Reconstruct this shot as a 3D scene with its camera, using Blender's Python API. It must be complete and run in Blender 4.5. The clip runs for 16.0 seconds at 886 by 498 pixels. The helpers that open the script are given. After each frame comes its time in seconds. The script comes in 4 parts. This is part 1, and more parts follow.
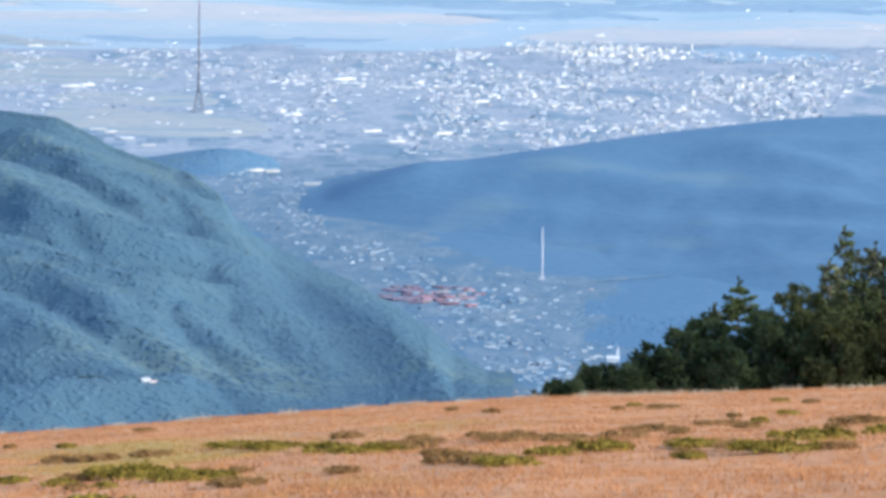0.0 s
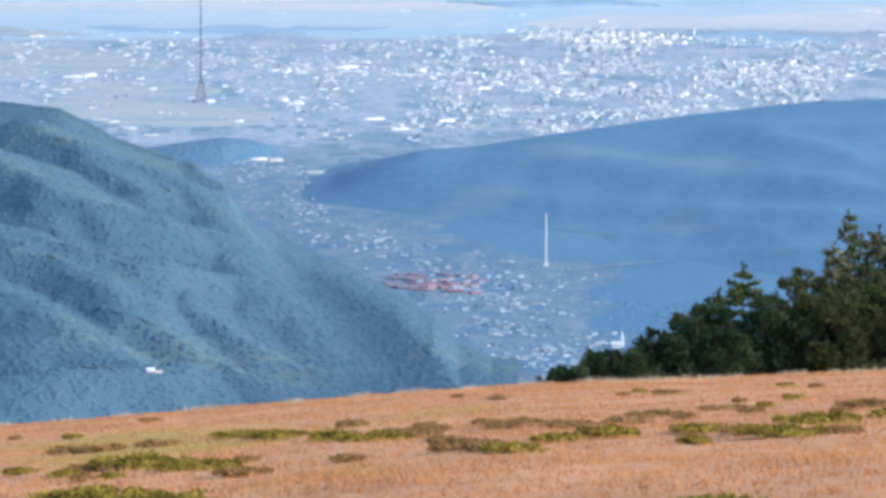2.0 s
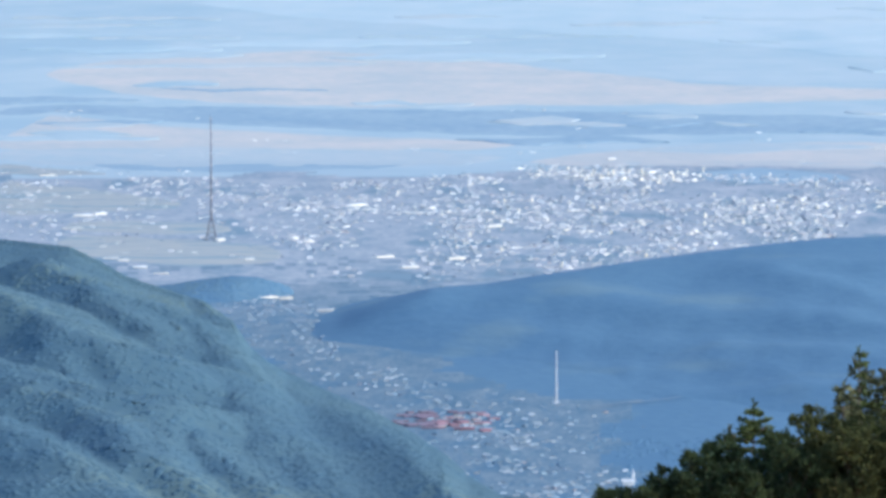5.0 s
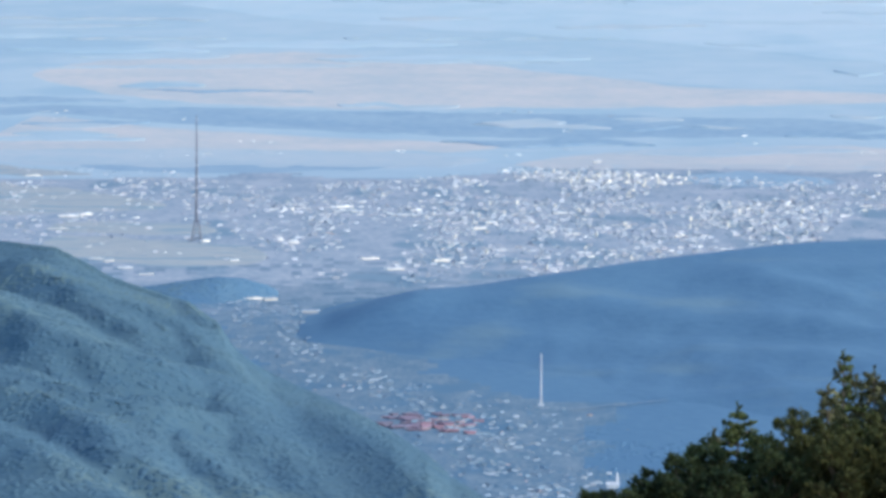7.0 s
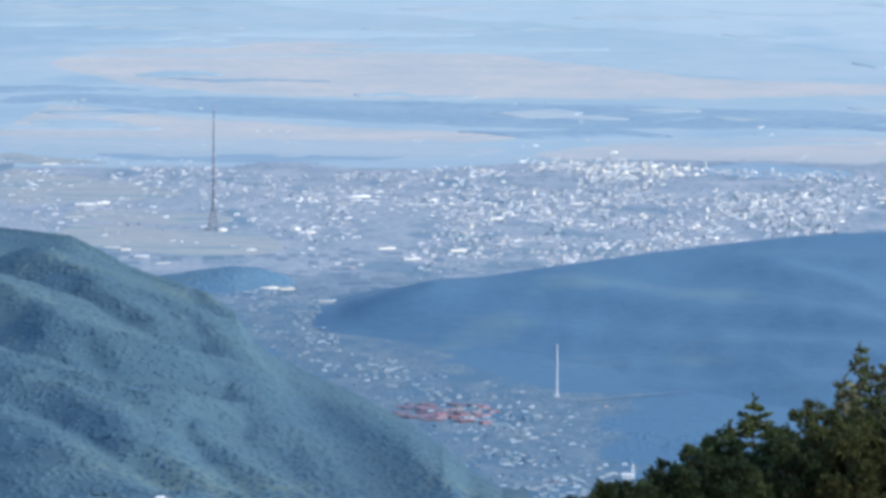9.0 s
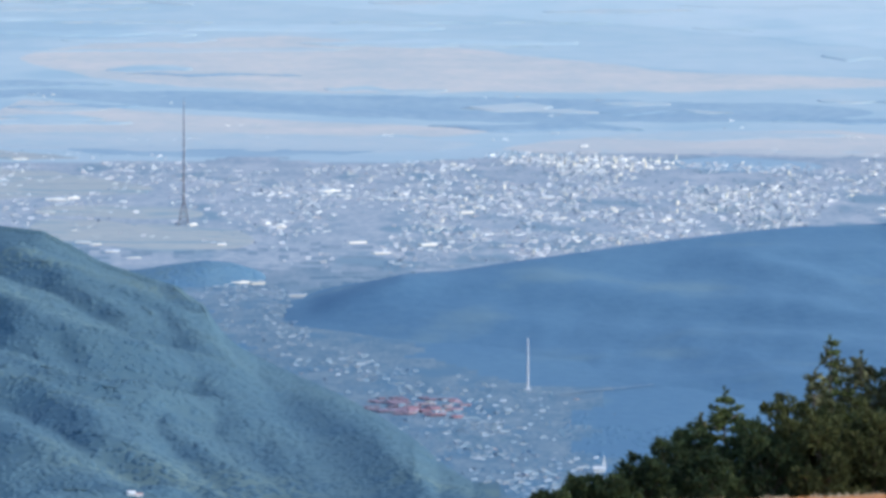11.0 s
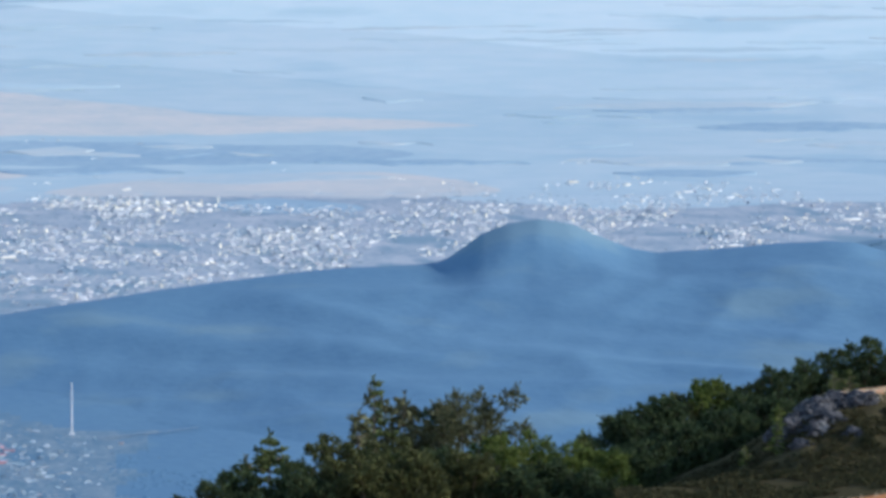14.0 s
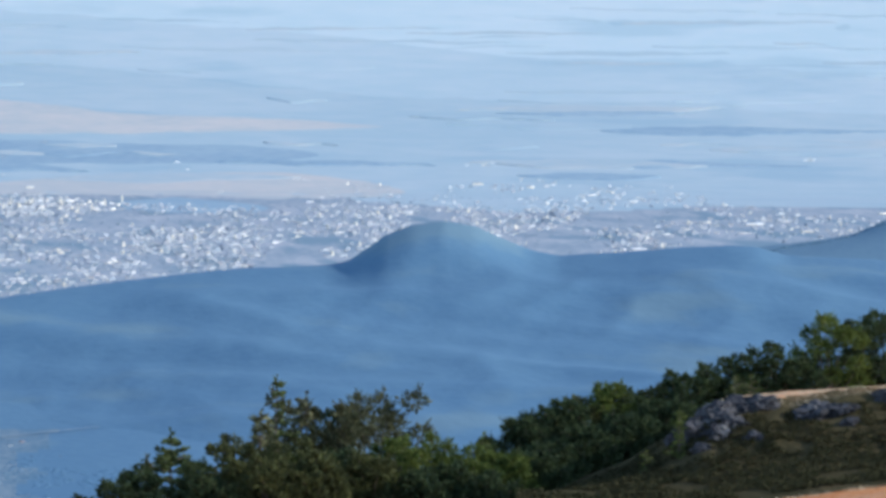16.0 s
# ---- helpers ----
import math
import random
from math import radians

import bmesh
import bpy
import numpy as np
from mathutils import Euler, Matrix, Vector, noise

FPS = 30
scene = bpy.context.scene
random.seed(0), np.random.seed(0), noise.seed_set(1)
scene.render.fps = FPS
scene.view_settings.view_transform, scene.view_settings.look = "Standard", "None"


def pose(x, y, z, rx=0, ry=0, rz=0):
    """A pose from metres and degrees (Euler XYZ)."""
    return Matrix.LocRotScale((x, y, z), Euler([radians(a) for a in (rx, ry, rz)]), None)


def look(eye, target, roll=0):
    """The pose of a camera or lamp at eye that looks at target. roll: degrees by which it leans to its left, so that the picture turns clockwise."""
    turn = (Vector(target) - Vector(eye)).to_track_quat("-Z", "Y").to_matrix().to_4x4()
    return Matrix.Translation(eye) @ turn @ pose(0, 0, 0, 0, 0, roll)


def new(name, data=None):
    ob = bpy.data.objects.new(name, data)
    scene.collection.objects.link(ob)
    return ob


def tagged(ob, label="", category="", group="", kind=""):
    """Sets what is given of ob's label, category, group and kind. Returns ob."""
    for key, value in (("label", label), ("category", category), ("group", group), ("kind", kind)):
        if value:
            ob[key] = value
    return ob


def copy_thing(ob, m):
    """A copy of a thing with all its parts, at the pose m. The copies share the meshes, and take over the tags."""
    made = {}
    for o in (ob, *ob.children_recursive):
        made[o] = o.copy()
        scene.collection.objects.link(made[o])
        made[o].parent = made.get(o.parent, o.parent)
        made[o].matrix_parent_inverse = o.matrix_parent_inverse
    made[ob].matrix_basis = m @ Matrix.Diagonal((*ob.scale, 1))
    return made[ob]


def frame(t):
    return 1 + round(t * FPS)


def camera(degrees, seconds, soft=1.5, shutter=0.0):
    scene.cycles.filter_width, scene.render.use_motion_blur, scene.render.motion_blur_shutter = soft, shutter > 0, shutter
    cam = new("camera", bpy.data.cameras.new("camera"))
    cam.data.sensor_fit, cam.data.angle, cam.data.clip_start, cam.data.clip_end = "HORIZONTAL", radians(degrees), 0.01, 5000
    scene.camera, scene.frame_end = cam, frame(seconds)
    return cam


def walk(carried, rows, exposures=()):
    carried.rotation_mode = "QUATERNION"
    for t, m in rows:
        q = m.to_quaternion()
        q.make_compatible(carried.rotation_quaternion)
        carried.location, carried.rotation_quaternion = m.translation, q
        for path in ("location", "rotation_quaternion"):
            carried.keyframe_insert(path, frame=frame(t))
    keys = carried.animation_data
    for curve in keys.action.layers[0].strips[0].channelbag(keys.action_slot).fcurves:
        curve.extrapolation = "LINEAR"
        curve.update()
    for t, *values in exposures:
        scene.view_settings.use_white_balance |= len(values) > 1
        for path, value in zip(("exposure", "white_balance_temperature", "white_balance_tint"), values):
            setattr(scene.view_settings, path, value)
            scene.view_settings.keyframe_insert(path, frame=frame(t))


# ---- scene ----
# Units of sight used for planning: e = 1000 * x / y (to the right), d = 1000 * drop below the eye / y.
EYE = 1.7
cam = camera(12.0, 16.0, soft=3.7)
VIEWS = [  # seconds, yaw, pitch, roll: a hand-held camera that turns on the spot
    (0.0, -0.126, -5.68, -0.66), (0.5, -0.096, -5.741, -0.551), (1.0, -0.115, -5.723, -0.412), (1.5, 0.068, -5.74, -0.056),
    (2.0, -0.126, -5.851, -0.144), (2.5, -0.156, -5.91, -0.157), (3.0, -0.217, -5.845, -0.052), (3.5, -0.217, -5.604, -0.317),
    (4.0, -0.252, -4.735, -0.359), (4.5, -0.149, -3.932, 0.035), (5.0, 0.0, -3.98, 0.0), (5.2, 0.037, -4.04, 0.144),
    (7.5, -0.209, -3.94, -0.33), (8.0, -0.026, -3.972, -0.14), (8.5, 0.099, -4.027, -0.455), (10.8, -0.158, -4.228, -0.408),
    (11.0, -0.351, -4.166, -0.364), (11.5, -1.666, -4.022, -0.426), (12.0, -3.209, -3.685, -0.402), (12.5, -4.273, -3.55, -0.651),
    (13.0, -4.534, -3.545, -0.611), (13.5, -5.197, -3.57, -0.466), (14.0, -6.583, -3.556, -0.205), (14.5, -7.413, -3.531, -0.58),
    (15.0, -7.908, -3.498, -0.052), (15.5, -8.314, -3.38, -0.505), (16.0, -7.86, -3.525, -0.81)]
walk(cam, [(t, pose(0, 0, EYE, 90 + pitch, roll, yaw)) for t, yaw, pitch, roll in VIEWS],
     exposures=[(0.0, 1.40, 6020, 9), (3.5, 1.40, 6020, 9), (5.0, 1.19, 6020, 9), (8.0, 1.07, 6020, 9), (11.5, 1.07, 6020, 9), (12.5, 1.04, 6020, 9), (13.5, 1.02, 6020, 9), (16.0, 1.0, 6020, 9)])

# ---- light ----
SUN_TURN, SUN_UP = 104.0, 24.0
world = bpy.data.worlds.new("sky")
scene.world = world
world.use_nodes = True
wn = world.node_tree
sky = wn.nodes.new("ShaderNodeTexSky")
sky.sky_type, sky.sun_disc = "NISHITA", False
sky.sun_elevation, sky.sun_rotation = radians(SUN_UP), radians(SUN_TURN)
sky.altitude, sky.air_density, sky.dust_density, sky.ozone_density = 900, 1.0, 0.7, 1.0
wn.links.new(sky.outputs[0], wn.nodes["Background"].inputs[0])
wn.nodes["Background"].inputs[1].default_value = 0.15
sun = new("sun", bpy.data.lights.new("sun", "SUN"))
sun.data.energy, sun.data.angle, sun.data.color = 2.3, radians(0.5), (1.0, 0.93, 0.82)
a, b = radians(SUN_TURN), radians(SUN_UP)
sun.matrix_basis = look(Vector((math.sin(a) * math.cos(b), math.cos(a) * math.cos(b), math.sin(b))) * 400, (0, 0, 0))


# ---- materials ----
def surface(name, dark, light, size=1.0, rough=0.9, bump=0.0, fine=8.0, stretch=(1, 1, 1), spread=0.0, island=False,
            local=False, gloss=0.2, third=None, third_size=0.1, third_at=0.6, through_light=0.0):
    """Two tones by large and fine noise, a third tone in patches, a spread of lightness from piece to piece, and relief."""
    m = bpy.data.materials.new(name)
    m.use_nodes = True
    t, n = m.node_tree, m.node_tree.nodes
    p = n["Principled BSDF"]
    p.inputs["Roughness"].default_value, p.inputs["Specular IOR Level"].default_value = rough, gloss
    where = n.new("ShaderNodeTexCoord").outputs["Object"] if local else n.new("ShaderNodeNewGeometry").outputs["Position"]
    mp = n.new("ShaderNodeMapping")
    mp.inputs["Scale"].default_value = stretch
    t.links.new(where, mp.inputs["Vector"])

    def grain(scale, detail):
        g = n.new("ShaderNodeTexNoise")
        g.inputs["Scale"].default_value, g.inputs["Detail"].default_value = scale, detail
        t.links.new(mp.outputs[0], g.inputs["Vector"])
        return g.outputs["Fac"]

    def mixed(fac, one, two):
        x = n.new("ShaderNodeMix")
        x.data_type = "RGBA"
        for s, v in ((x.inputs[0], fac), (x.inputs[6], one), (x.inputs[7], two)):
            if hasattr(v, "is_linked"):
                t.links.new(v, s)
            else:
                s.default_value = v
        return x.outputs[2]

    def stepped(value, low, high):
        r = n.new("ShaderNodeMapRange")
        r.inputs[1].default_value, r.inputs[2].default_value = low, high
        t.links.new(value, r.inputs[0])
        return r.outputs[0]

    big, small = grain(size, 3), grain(size * fine, 4)
    add = n.new("ShaderNodeMath")
    add.operation = "ADD"
    t.links.new(big, add.inputs[0])
    t.links.new(small, add.inputs[1])
    colour = mixed(stepped(add.outputs[0], 0.75, 1.25), (*dark, 1), (*light, 1))
    if third:
        colour = mixed(stepped(grain(third_size, 4), third_at, third_at + 0.1), colour, (*third, 1))
    if spread:
        rnd = n.new("ShaderNodeNewGeometry").outputs["Random Per Island"] if island else n.new("ShaderNodeObjectInfo").outputs["Random"]
        hsv = n.new("ShaderNodeHueSaturation")
        t.links.new(colour, hsv.inputs["Color"])
        r = n.new("ShaderNodeMapRange")
        r.inputs[3].default_value, r.inputs[4].default_value = 1 - spread, 1 + spread
        t.links.new(rnd, r.inputs[0])
        t.links.new(r.outputs[0], hsv.inputs["Value"])
        colour = hsv.outputs[0]
    t.links.new(colour, p.inputs["Base Color"])
    if bump:
        bp = n.new("ShaderNodeBump")
        bp.inputs["Strength"].default_value, bp.inputs["Distance"].default_value = 0.8, bump
        t.links.new(small, bp.inputs["Height"])
        t.links.new(bp.outputs[0], p.inputs["Normal"])
    if through_light:
        tr, mx = n.new("ShaderNodeBsdfTranslucent"), n.new("ShaderNodeMixShader")
        t.links.new(colour, tr.inputs[0])
        mx.inputs[0].default_value = through_light
        t.links.new(p.outputs[0], mx.inputs[1])
        t.links.new(tr.outputs[0], mx.inputs[2])
        t.links.new(mx.outputs[0], n["Material Output"].inputs[0])
    return m


MEADOW = surface("dry_meadow", (0.40, 0.172, 0.068), (0.58, 0.272, 0.118), 0.35, bump=0.03, fine=9, stretch=(1, 0.35, 1), third=(0.41, 0.245, 0.066), third_size=0.11, third_at=0.57)
BLADES = surface("dry_grass", (0.455, 0.198, 0.08), (0.61, 0.295, 0.133), 0.35, spread=0.07, island=True, stretch=(1, 0.35, 1), through_light=0.45, third=(0.44, 0.268, 0.08), third_size=0.11, third_at=0.57)
FLANK = surface("mountain_flank", (0.05, 0.09, 0.08), (0.09, 0.14, 0.12), 0.02, bump=0.5)
# Haze over the far plain is put into this pale blue base colour.
PLAIN = surface("hazed_plain", (0.315, 0.40, 0.445), (0.38, 0.44, 0.47), 0.0022, bump=0.0, fine=9, stretch=(1, 3.2, 1), third=(0.29, 0.38, 0.435), third_size=0.004, third_at=0.54)
# Town, outskirts and valley grounds carry haze as a blue-grey tint.
TOWN_GROUND = surface("hazed_gardens_and_streets", (0.205, 0.26, 0.305), (0.375, 0.378, 0.403), 0.03, fine=6, stretch=(1, 0.35, 1), third=(0.165, 0.235, 0.287), third_size=0.022, third_at=0.55)
SUBURB_GROUND = surface("hazed_outskirts_gardens", (0.125, 0.19, 0.245), (0.25, 0.285, 0.32), 0.04, fine=6, stretch=(1, 0.4, 1), third=(0.12, 0.19, 0.25), third_size=0.025, third_at=0.53)
VALLEY_FLOOR = surface("hazed_valley_gardens", (0.076, 0.146, 0.208), (0.18, 0.232, 0.27), 0.08, bump=0.0, fine=5, stretch=(1, 0.4, 1), third=(0.084, 0.160, 0.230), third_size=0.03, third_at=0.52)
# Two lighter upland tones paint the haze that thickens towards the horizon.
UPLAND_HAZE = surface("hazed_upland", (0.352, 0.438, 0.478), (0.415, 0.474, 0.502), 0.0022, fine=9, stretch=(1, 3.2, 1), third=(0.32, 0.41, 0.46), third_size=0.004, third_at=0.56)
UPLAND_HAZE_PALE = surface("palest_hazed_upland", (0.412, 0.498, 0.528), (0.468, 0.528, 0.548), 0.0022, fine=9, stretch=(1, 3.2, 1), third=(0.36, 0.45, 0.49), third_size=0.004, third_at=0.56)
# Field and woodland tones paled and blued, haze painted in.
STUBBLE = surface("hazed_stubble", (0.375, 0.40, 0.41), (0.49, 0.455, 0.43), 0.009, fine=7, stretch=(1, 4, 1))
FALLOW = surface("hazed_fallow", (0.32, 0.395, 0.435), (0.41, 0.435, 0.445), 0.006, fine=8, stretch=(1, 4, 1))
WOODLAND = surface("hazed_woodland", (0.215, 0.305, 0.38), (0.285, 0.365, 0.42), 0.01, fine=8, stretch=(1, 3, 1))
# Mountainside green shifted towards blue, the haze put into the colour.
SLOPE = surface("hazed_wooded_slope", (0.054, 0.108, 0.152), (0.074, 0.130, 0.160), 0.012, bump=0.3, fine=22, third=(0.100, 0.152, 0.156), third_size=0.009)
# Far slopes turned blue to paint in haze, the back hill palest.
SLOPE_HAZE_PALE = surface("hazed_pale_slope", (0.11, 0.19, 0.255), (0.13, 0.21, 0.27), 0.008, bump=0.6, fine=18)
SLOPE_FAR = surface("hazed_far_slope", (0.079, 0.160, 0.246), (0.097, 0.184, 0.264), 0.008, bump=0.5, fine=18, stretch=(1, 0.7, 1), third=(0.122, 0.200, 0.254), third_size=0.011, third_at=0.55)
# Its crowns take the same blue shift for haze.
CANOPY = surface("hazed_broadleaf_canopy", (0.054, 0.110, 0.156), (0.076, 0.132, 0.162), 0.006, spread=0.08, island=True, third=(0.102, 0.154, 0.157), third_size=0.010)
# Far crowns get the same blue, haze put into the leaf colour.
CANOPY_FAR = surface("hazed_far_canopy", (0.080, 0.162, 0.248), (0.099, 0.186, 0.266), 0.008, spread=0.03, island=True, third=(0.126, 0.200, 0.234), third_size=0.008, third_at=0.6)
# Town trees are blue-grey, the haze put into their colour.
ORCHARD = surface("hazed_town_leaves", (0.185, 0.25, 0.30), (0.235, 0.30, 0.335), 0.05, spread=0.08, island=True)
PLASTER = surface("pale_plaster", (0.46, 0.44, 0.41), (0.68, 0.63, 0.56), 0.4, spread=0.3, local=True)
# Darker plaster tone is blue-grey for haze; the light one is plain plaster.
PLASTER_MANY = surface("hazed_town_plaster", (0.27, 0.31, 0.35), (0.86, 0.81, 0.73), 0.05, spread=0.4, island=True)
# Valley plaster dimmed and blued to paint in haze.
PLASTER_HAZED = surface("hazed_plaster", (0.22, 0.26, 0.31), (0.42, 0.41, 0.43), 0.4, spread=0.35, local=True)
PLASTER_CREAM = surface("cream_plaster", (0.74, 0.65, 0.51), (0.87, 0.79, 0.66), 0.4, spread=0.15, local=True)
# Valley roofs, and the many town roofs below, hold haze as blue-grey.
TILE_VALLEY = surface("hazed_valley_roofs", (0.125, 0.19, 0.245), (0.265, 0.295, 0.33), 0.06, spread=0.3, island=True)
TIN = surface("bright_sheet_roof", (0.46, 0.48, 0.51), (0.74, 0.74, 0.73), 0.3, rough=0.5, spread=0.3, local=True, gloss=0.5)
TILE = surface("clay_tile_roof", (0.36, 0.26, 0.25), (0.50, 0.37, 0.34), 0.6, spread=0.2, local=True)
TILE_MANY = surface("hazed_town_roofs", (0.225, 0.27, 0.315), (0.365, 0.36, 0.383), 0.05, spread=0.22, island=True)
RED_SHEET = surface("red_sheet_wall", (0.29, 0.16, 0.19), (0.40, 0.24, 0.26), 0.2, spread=0.3, local=True)
RED_DARK = surface("dull_red_sheet", (0.17, 0.15, 0.20), (0.27, 0.185, 0.215), 0.2, spread=0.15, local=True)
CONCRETE = surface("weathered_concrete", (0.44, 0.46, 0.49), (0.64, 0.64, 0.64), 0.3, local=True)
STEEL = surface("weathered_steel", (0.11, 0.12, 0.15), (0.18, 0.18, 0.21), 0.3, rough=0.6, local=True, gloss=0.3)
STEEL_PALE = surface("pale_painted_steel", (0.40, 0.40, 0.43), (0.54, 0.52, 0.53), 0.3, rough=0.6, local=True)
# Road colour blued towards its surroundings, haze painted in.
ASPHALT = surface("hazed_road", (0.17, 0.225, 0.27), (0.24, 0.275, 0.305), 0.05)
# Dry fields with a blue-grey tint put in for haze.
DRY_FIELD = surface("hazed_dry_fields", (0.275, 0.31, 0.32), (0.415, 0.39, 0.355), 0.012, fine=6, stretch=(1, 3, 1), third=(0.22, 0.29, 0.32), third_size=0.012, third_at=0.52)
BARK = surface("grey_bark", (0.08, 0.06, 0.045), (0.2, 0.16, 0.12), 3.0, bump=0.02, local=True)
NEEDLES = surface("spruce_needles", (0.03, 0.045, 0.018), (0.12, 0.14, 0.042), 0.5, spread=0.45, island=True, local=True, through_light=0.15)
NEEDLES_OLD = surface("thin_dry_needles", (0.036, 0.042, 0.02), (0.165, 0.158, 0.075), 0.5, spread=0.4, island=True, local=True, through_light=0.2)
LEAVES = surface("dark_leaves", (0.017, 0.032, 0.016), (0.078, 0.10, 0.037), 0.5, spread=0.45, island=True, local=True, through_light=0.2)
# Brighter copy of the dark leaves, with sunlight put into the colour.
LEAVES_LIT = surface("sunlit_leaves", (0.045, 0.07, 0.016), (0.17, 0.20, 0.045), 0.5, spread=0.4, island=True, local=True, through_light=0.3)
BERRY = surface("bilberry_leaves", (0.15, 0.10, 0.012), (0.44, 0.315, 0.055), 0.8, spread=0.4, island=True, local=True, through_light=0.25)
BERRY_DRY = surface("browned_bilberry_leaves", (0.24, 0.13, 0.043), (0.44, 0.245, 0.092), 0.8, spread=0.3, island=True, local=True, through_light=0.3)
# Dark heath soil, lowered further because the bank's shade is in the colour.
BANK = surface("shade_toned_heath_bank", (0.038, 0.034, 0.018), (0.085, 0.067, 0.034), 0.5, bump=0.08, fine=6, gloss=0.0, third=(0.15, 0.095, 0.048), third_size=0.3, third_at=0.6)
PALE_GRASS = surface("bleached_grass", (0.50, 0.40, 0.27), (0.68, 0.56, 0.40), 0.6, spread=0.15, island=True, through_light=0.4)
LEAVES_OLIVE = surface("olive_leaves", (0.026, 0.035, 0.014), (0.125, 0.128, 0.043), 0.5, spread=0.45, island=True, local=True, through_light=0.2)
# Heath leaves darkened with the bank, shade painted into their tone.
HEATH = surface("shade_toned_heath", (0.038, 0.04, 0.019), (0.072, 0.064, 0.033), 0.7, spread=0.07, island=True, through_light=0.3, gloss=0.0)
ROCK = surface("grey_rock", (0.025, 0.025, 0.029), (0.07, 0.068, 0.072), 0.8, bump=0.08, fine=5, third=(0.14, 0.135, 0.13), third_size=1.2, third_at=0.62)


# ---- building blocks ----
def mesh_of(name, verts, faces, *mats):
    me = bpy.data.meshes.new(name)
    me.from_pydata(verts, [], faces)
    for m in mats:
        me.materials.append(m)
    me.update()
    return me


def part(name, bm, material, parent, label=""):
    me = bpy.data.meshes.new(name)
    bm.to_mesh(me)
    bm.free()
    me.materials.append(material)
    ob = new(name, me)
    ob.parent = parent
    return tagged(ob, label)


def box(bm, x, y, z, w, l, h):
    """A box that stands on z, with its middle at x, y."""
    bmesh.ops.create_cube(bm, size=1, matrix=Matrix.Translation((x, y, z + h / 2)) @ Matrix.Diagonal((w, l, h, 1)))
    return bm


def rod(bm, p, q, r0, r1, sides=6):
    p, q = Vector(p), Vector(q)
    turn = (q - p).to_track_quat("Z", "Y").to_matrix().to_4x4()
    bmesh.ops.create_cone(bm, cap_ends=True, segments=sides, radius1=r0, radius2=r1, depth=(q - p).length,
                          matrix=Matrix.Translation((p + q) / 2) @ turn)
    return bm


def twig(sticks, p, q, r0, r1, sides=3):
    """Adds a tapered stick to the lists of corners and faces."""
    verts, faces = sticks
    p, q, b = Vector(p), Vector(q), len(verts)
    along = (q - p).normalized()
    side = along.orthogonal().normalized()
    over = along.cross(side)
    for c, r in ((p, r0), (q, r1)):
        for i in range(sides):
            a = 2 * math.pi * i / sides
            verts.append(c + (side * math.cos(a) + over * math.sin(a)) * r)
    for i in range(sides):
        j = (i + 1) % sides
        faces.append((b + i, b + j, b + sides + j, b + sides + i))


def curve(table, x):
    """A value from a table of pairs, straight between them."""
    if x <= table[0][0]:
        return float(table[0][1])
    for (x0, y0), (x1, y1) in zip(table, table[1:]):
        if x < x1:
            return y0 + (y1 - y0) * (x - x0) / (x1 - x0)
    return float(table[-1][1])


def ease(t):
    t = min(1.0, max(0.0, t))
    return t * t * (3 - 2 * t)


def rough(x, y, size, k=0.0):
    return noise.fractal(Vector((x / size, y / size, k)), 1.0, 2.0, 4)


# ---- the lie of the land ----
CREST_Y, PLAIN_Z = 140.0, -200.0
CREST = [(-300, 160), (-102, 145.4), (-62, 141.9), (-21, 138.3), (19, 135.5), (67, 133.3), (110, 131.4), (143, 129.2), (164, 127.2),
         (192, 126.1), (216, 123.8), (240, 120.5), (268, 118.2), (420, 105)]


def ground_z(x, y):
    if y < 260:
        e = 1000 * x / max(y, 40)
        zc = EYE - CREST_Y * curve(CREST, e) / 1000
        z = zc * y / CREST_Y if y <= CREST_Y else zc - 0.2 * (y - CREST_Y) - 0.004 * min(30, y - CREST_Y) ** 2 * 0.5
        if y < 150:
            z += 0.10 * rough(x, y, 9) * min(1, max(0, y / 40)) + 0.04 * rough(x, y, 1.6, 3)
        if y < 200:
            return z
        w = ease((y - 200) / 60)
        return z * (1 - w) + flank_z(x, y) * w
    if y < 4100:
        return flank_z(x, y)
    # Far distances are compressed; from 4100 the plain bends up to the view's horizon.
    return PLAIN_Z + 198 * ((y - 4100) / 700) ** 1.35 + 0.8 * rough(x, y, 300)


def flank_z(x, y):
    z = -33 - 0.178 * (y - 200) + 3 * rough(x, y, 120)
    return max(PLAIN_Z + 0.4 * rough(x, y, 200), z)


def far_y(d):
    """How far out the plain lies d below the eye."""
    if d > 49.5:
        return 1000 * (EYE - PLAIN_Z) / d
    low, high = 4000.0, 4800.0
    for _ in range(40):
        mid = (low + high) / 2
        if 1000 * (EYE - ground_z(0, mid)) / mid > d:
            low = mid
        else:
            high = mid
    return low


def grid_mesh(name, ys, cs, place, pick, *mats):
    verts = [place(c, y) for y in ys for c in cs]
    n = len(cs)
    faces = [(j * n + i, j * n + i + 1, (j + 1) * n + i + 1, (j + 1) * n + i) for j in range(len(ys) - 1) for i in range(n - 1)]
    me = mesh_of(name, verts, faces, *mats)
    me.polygons.foreach_set("use_smooth", [True] * len(faces))
    if pick:
        me.polygons.foreach_set("material_index", [pick(*p.center) for p in me.polygons])
    return me


VALLEY = [(80, -42), (85, -38), (92, -31), (98, -20), (103, -6), (107, 10), (111, 10), (116, 14), (121, 19), (126, 25), (132, 30)]
SPREAD = [(80, 10), (92, 12), (98, 17), (103, 22), (107, 29), (112, 22), (118, 15), (126, 19), (132, 15)]


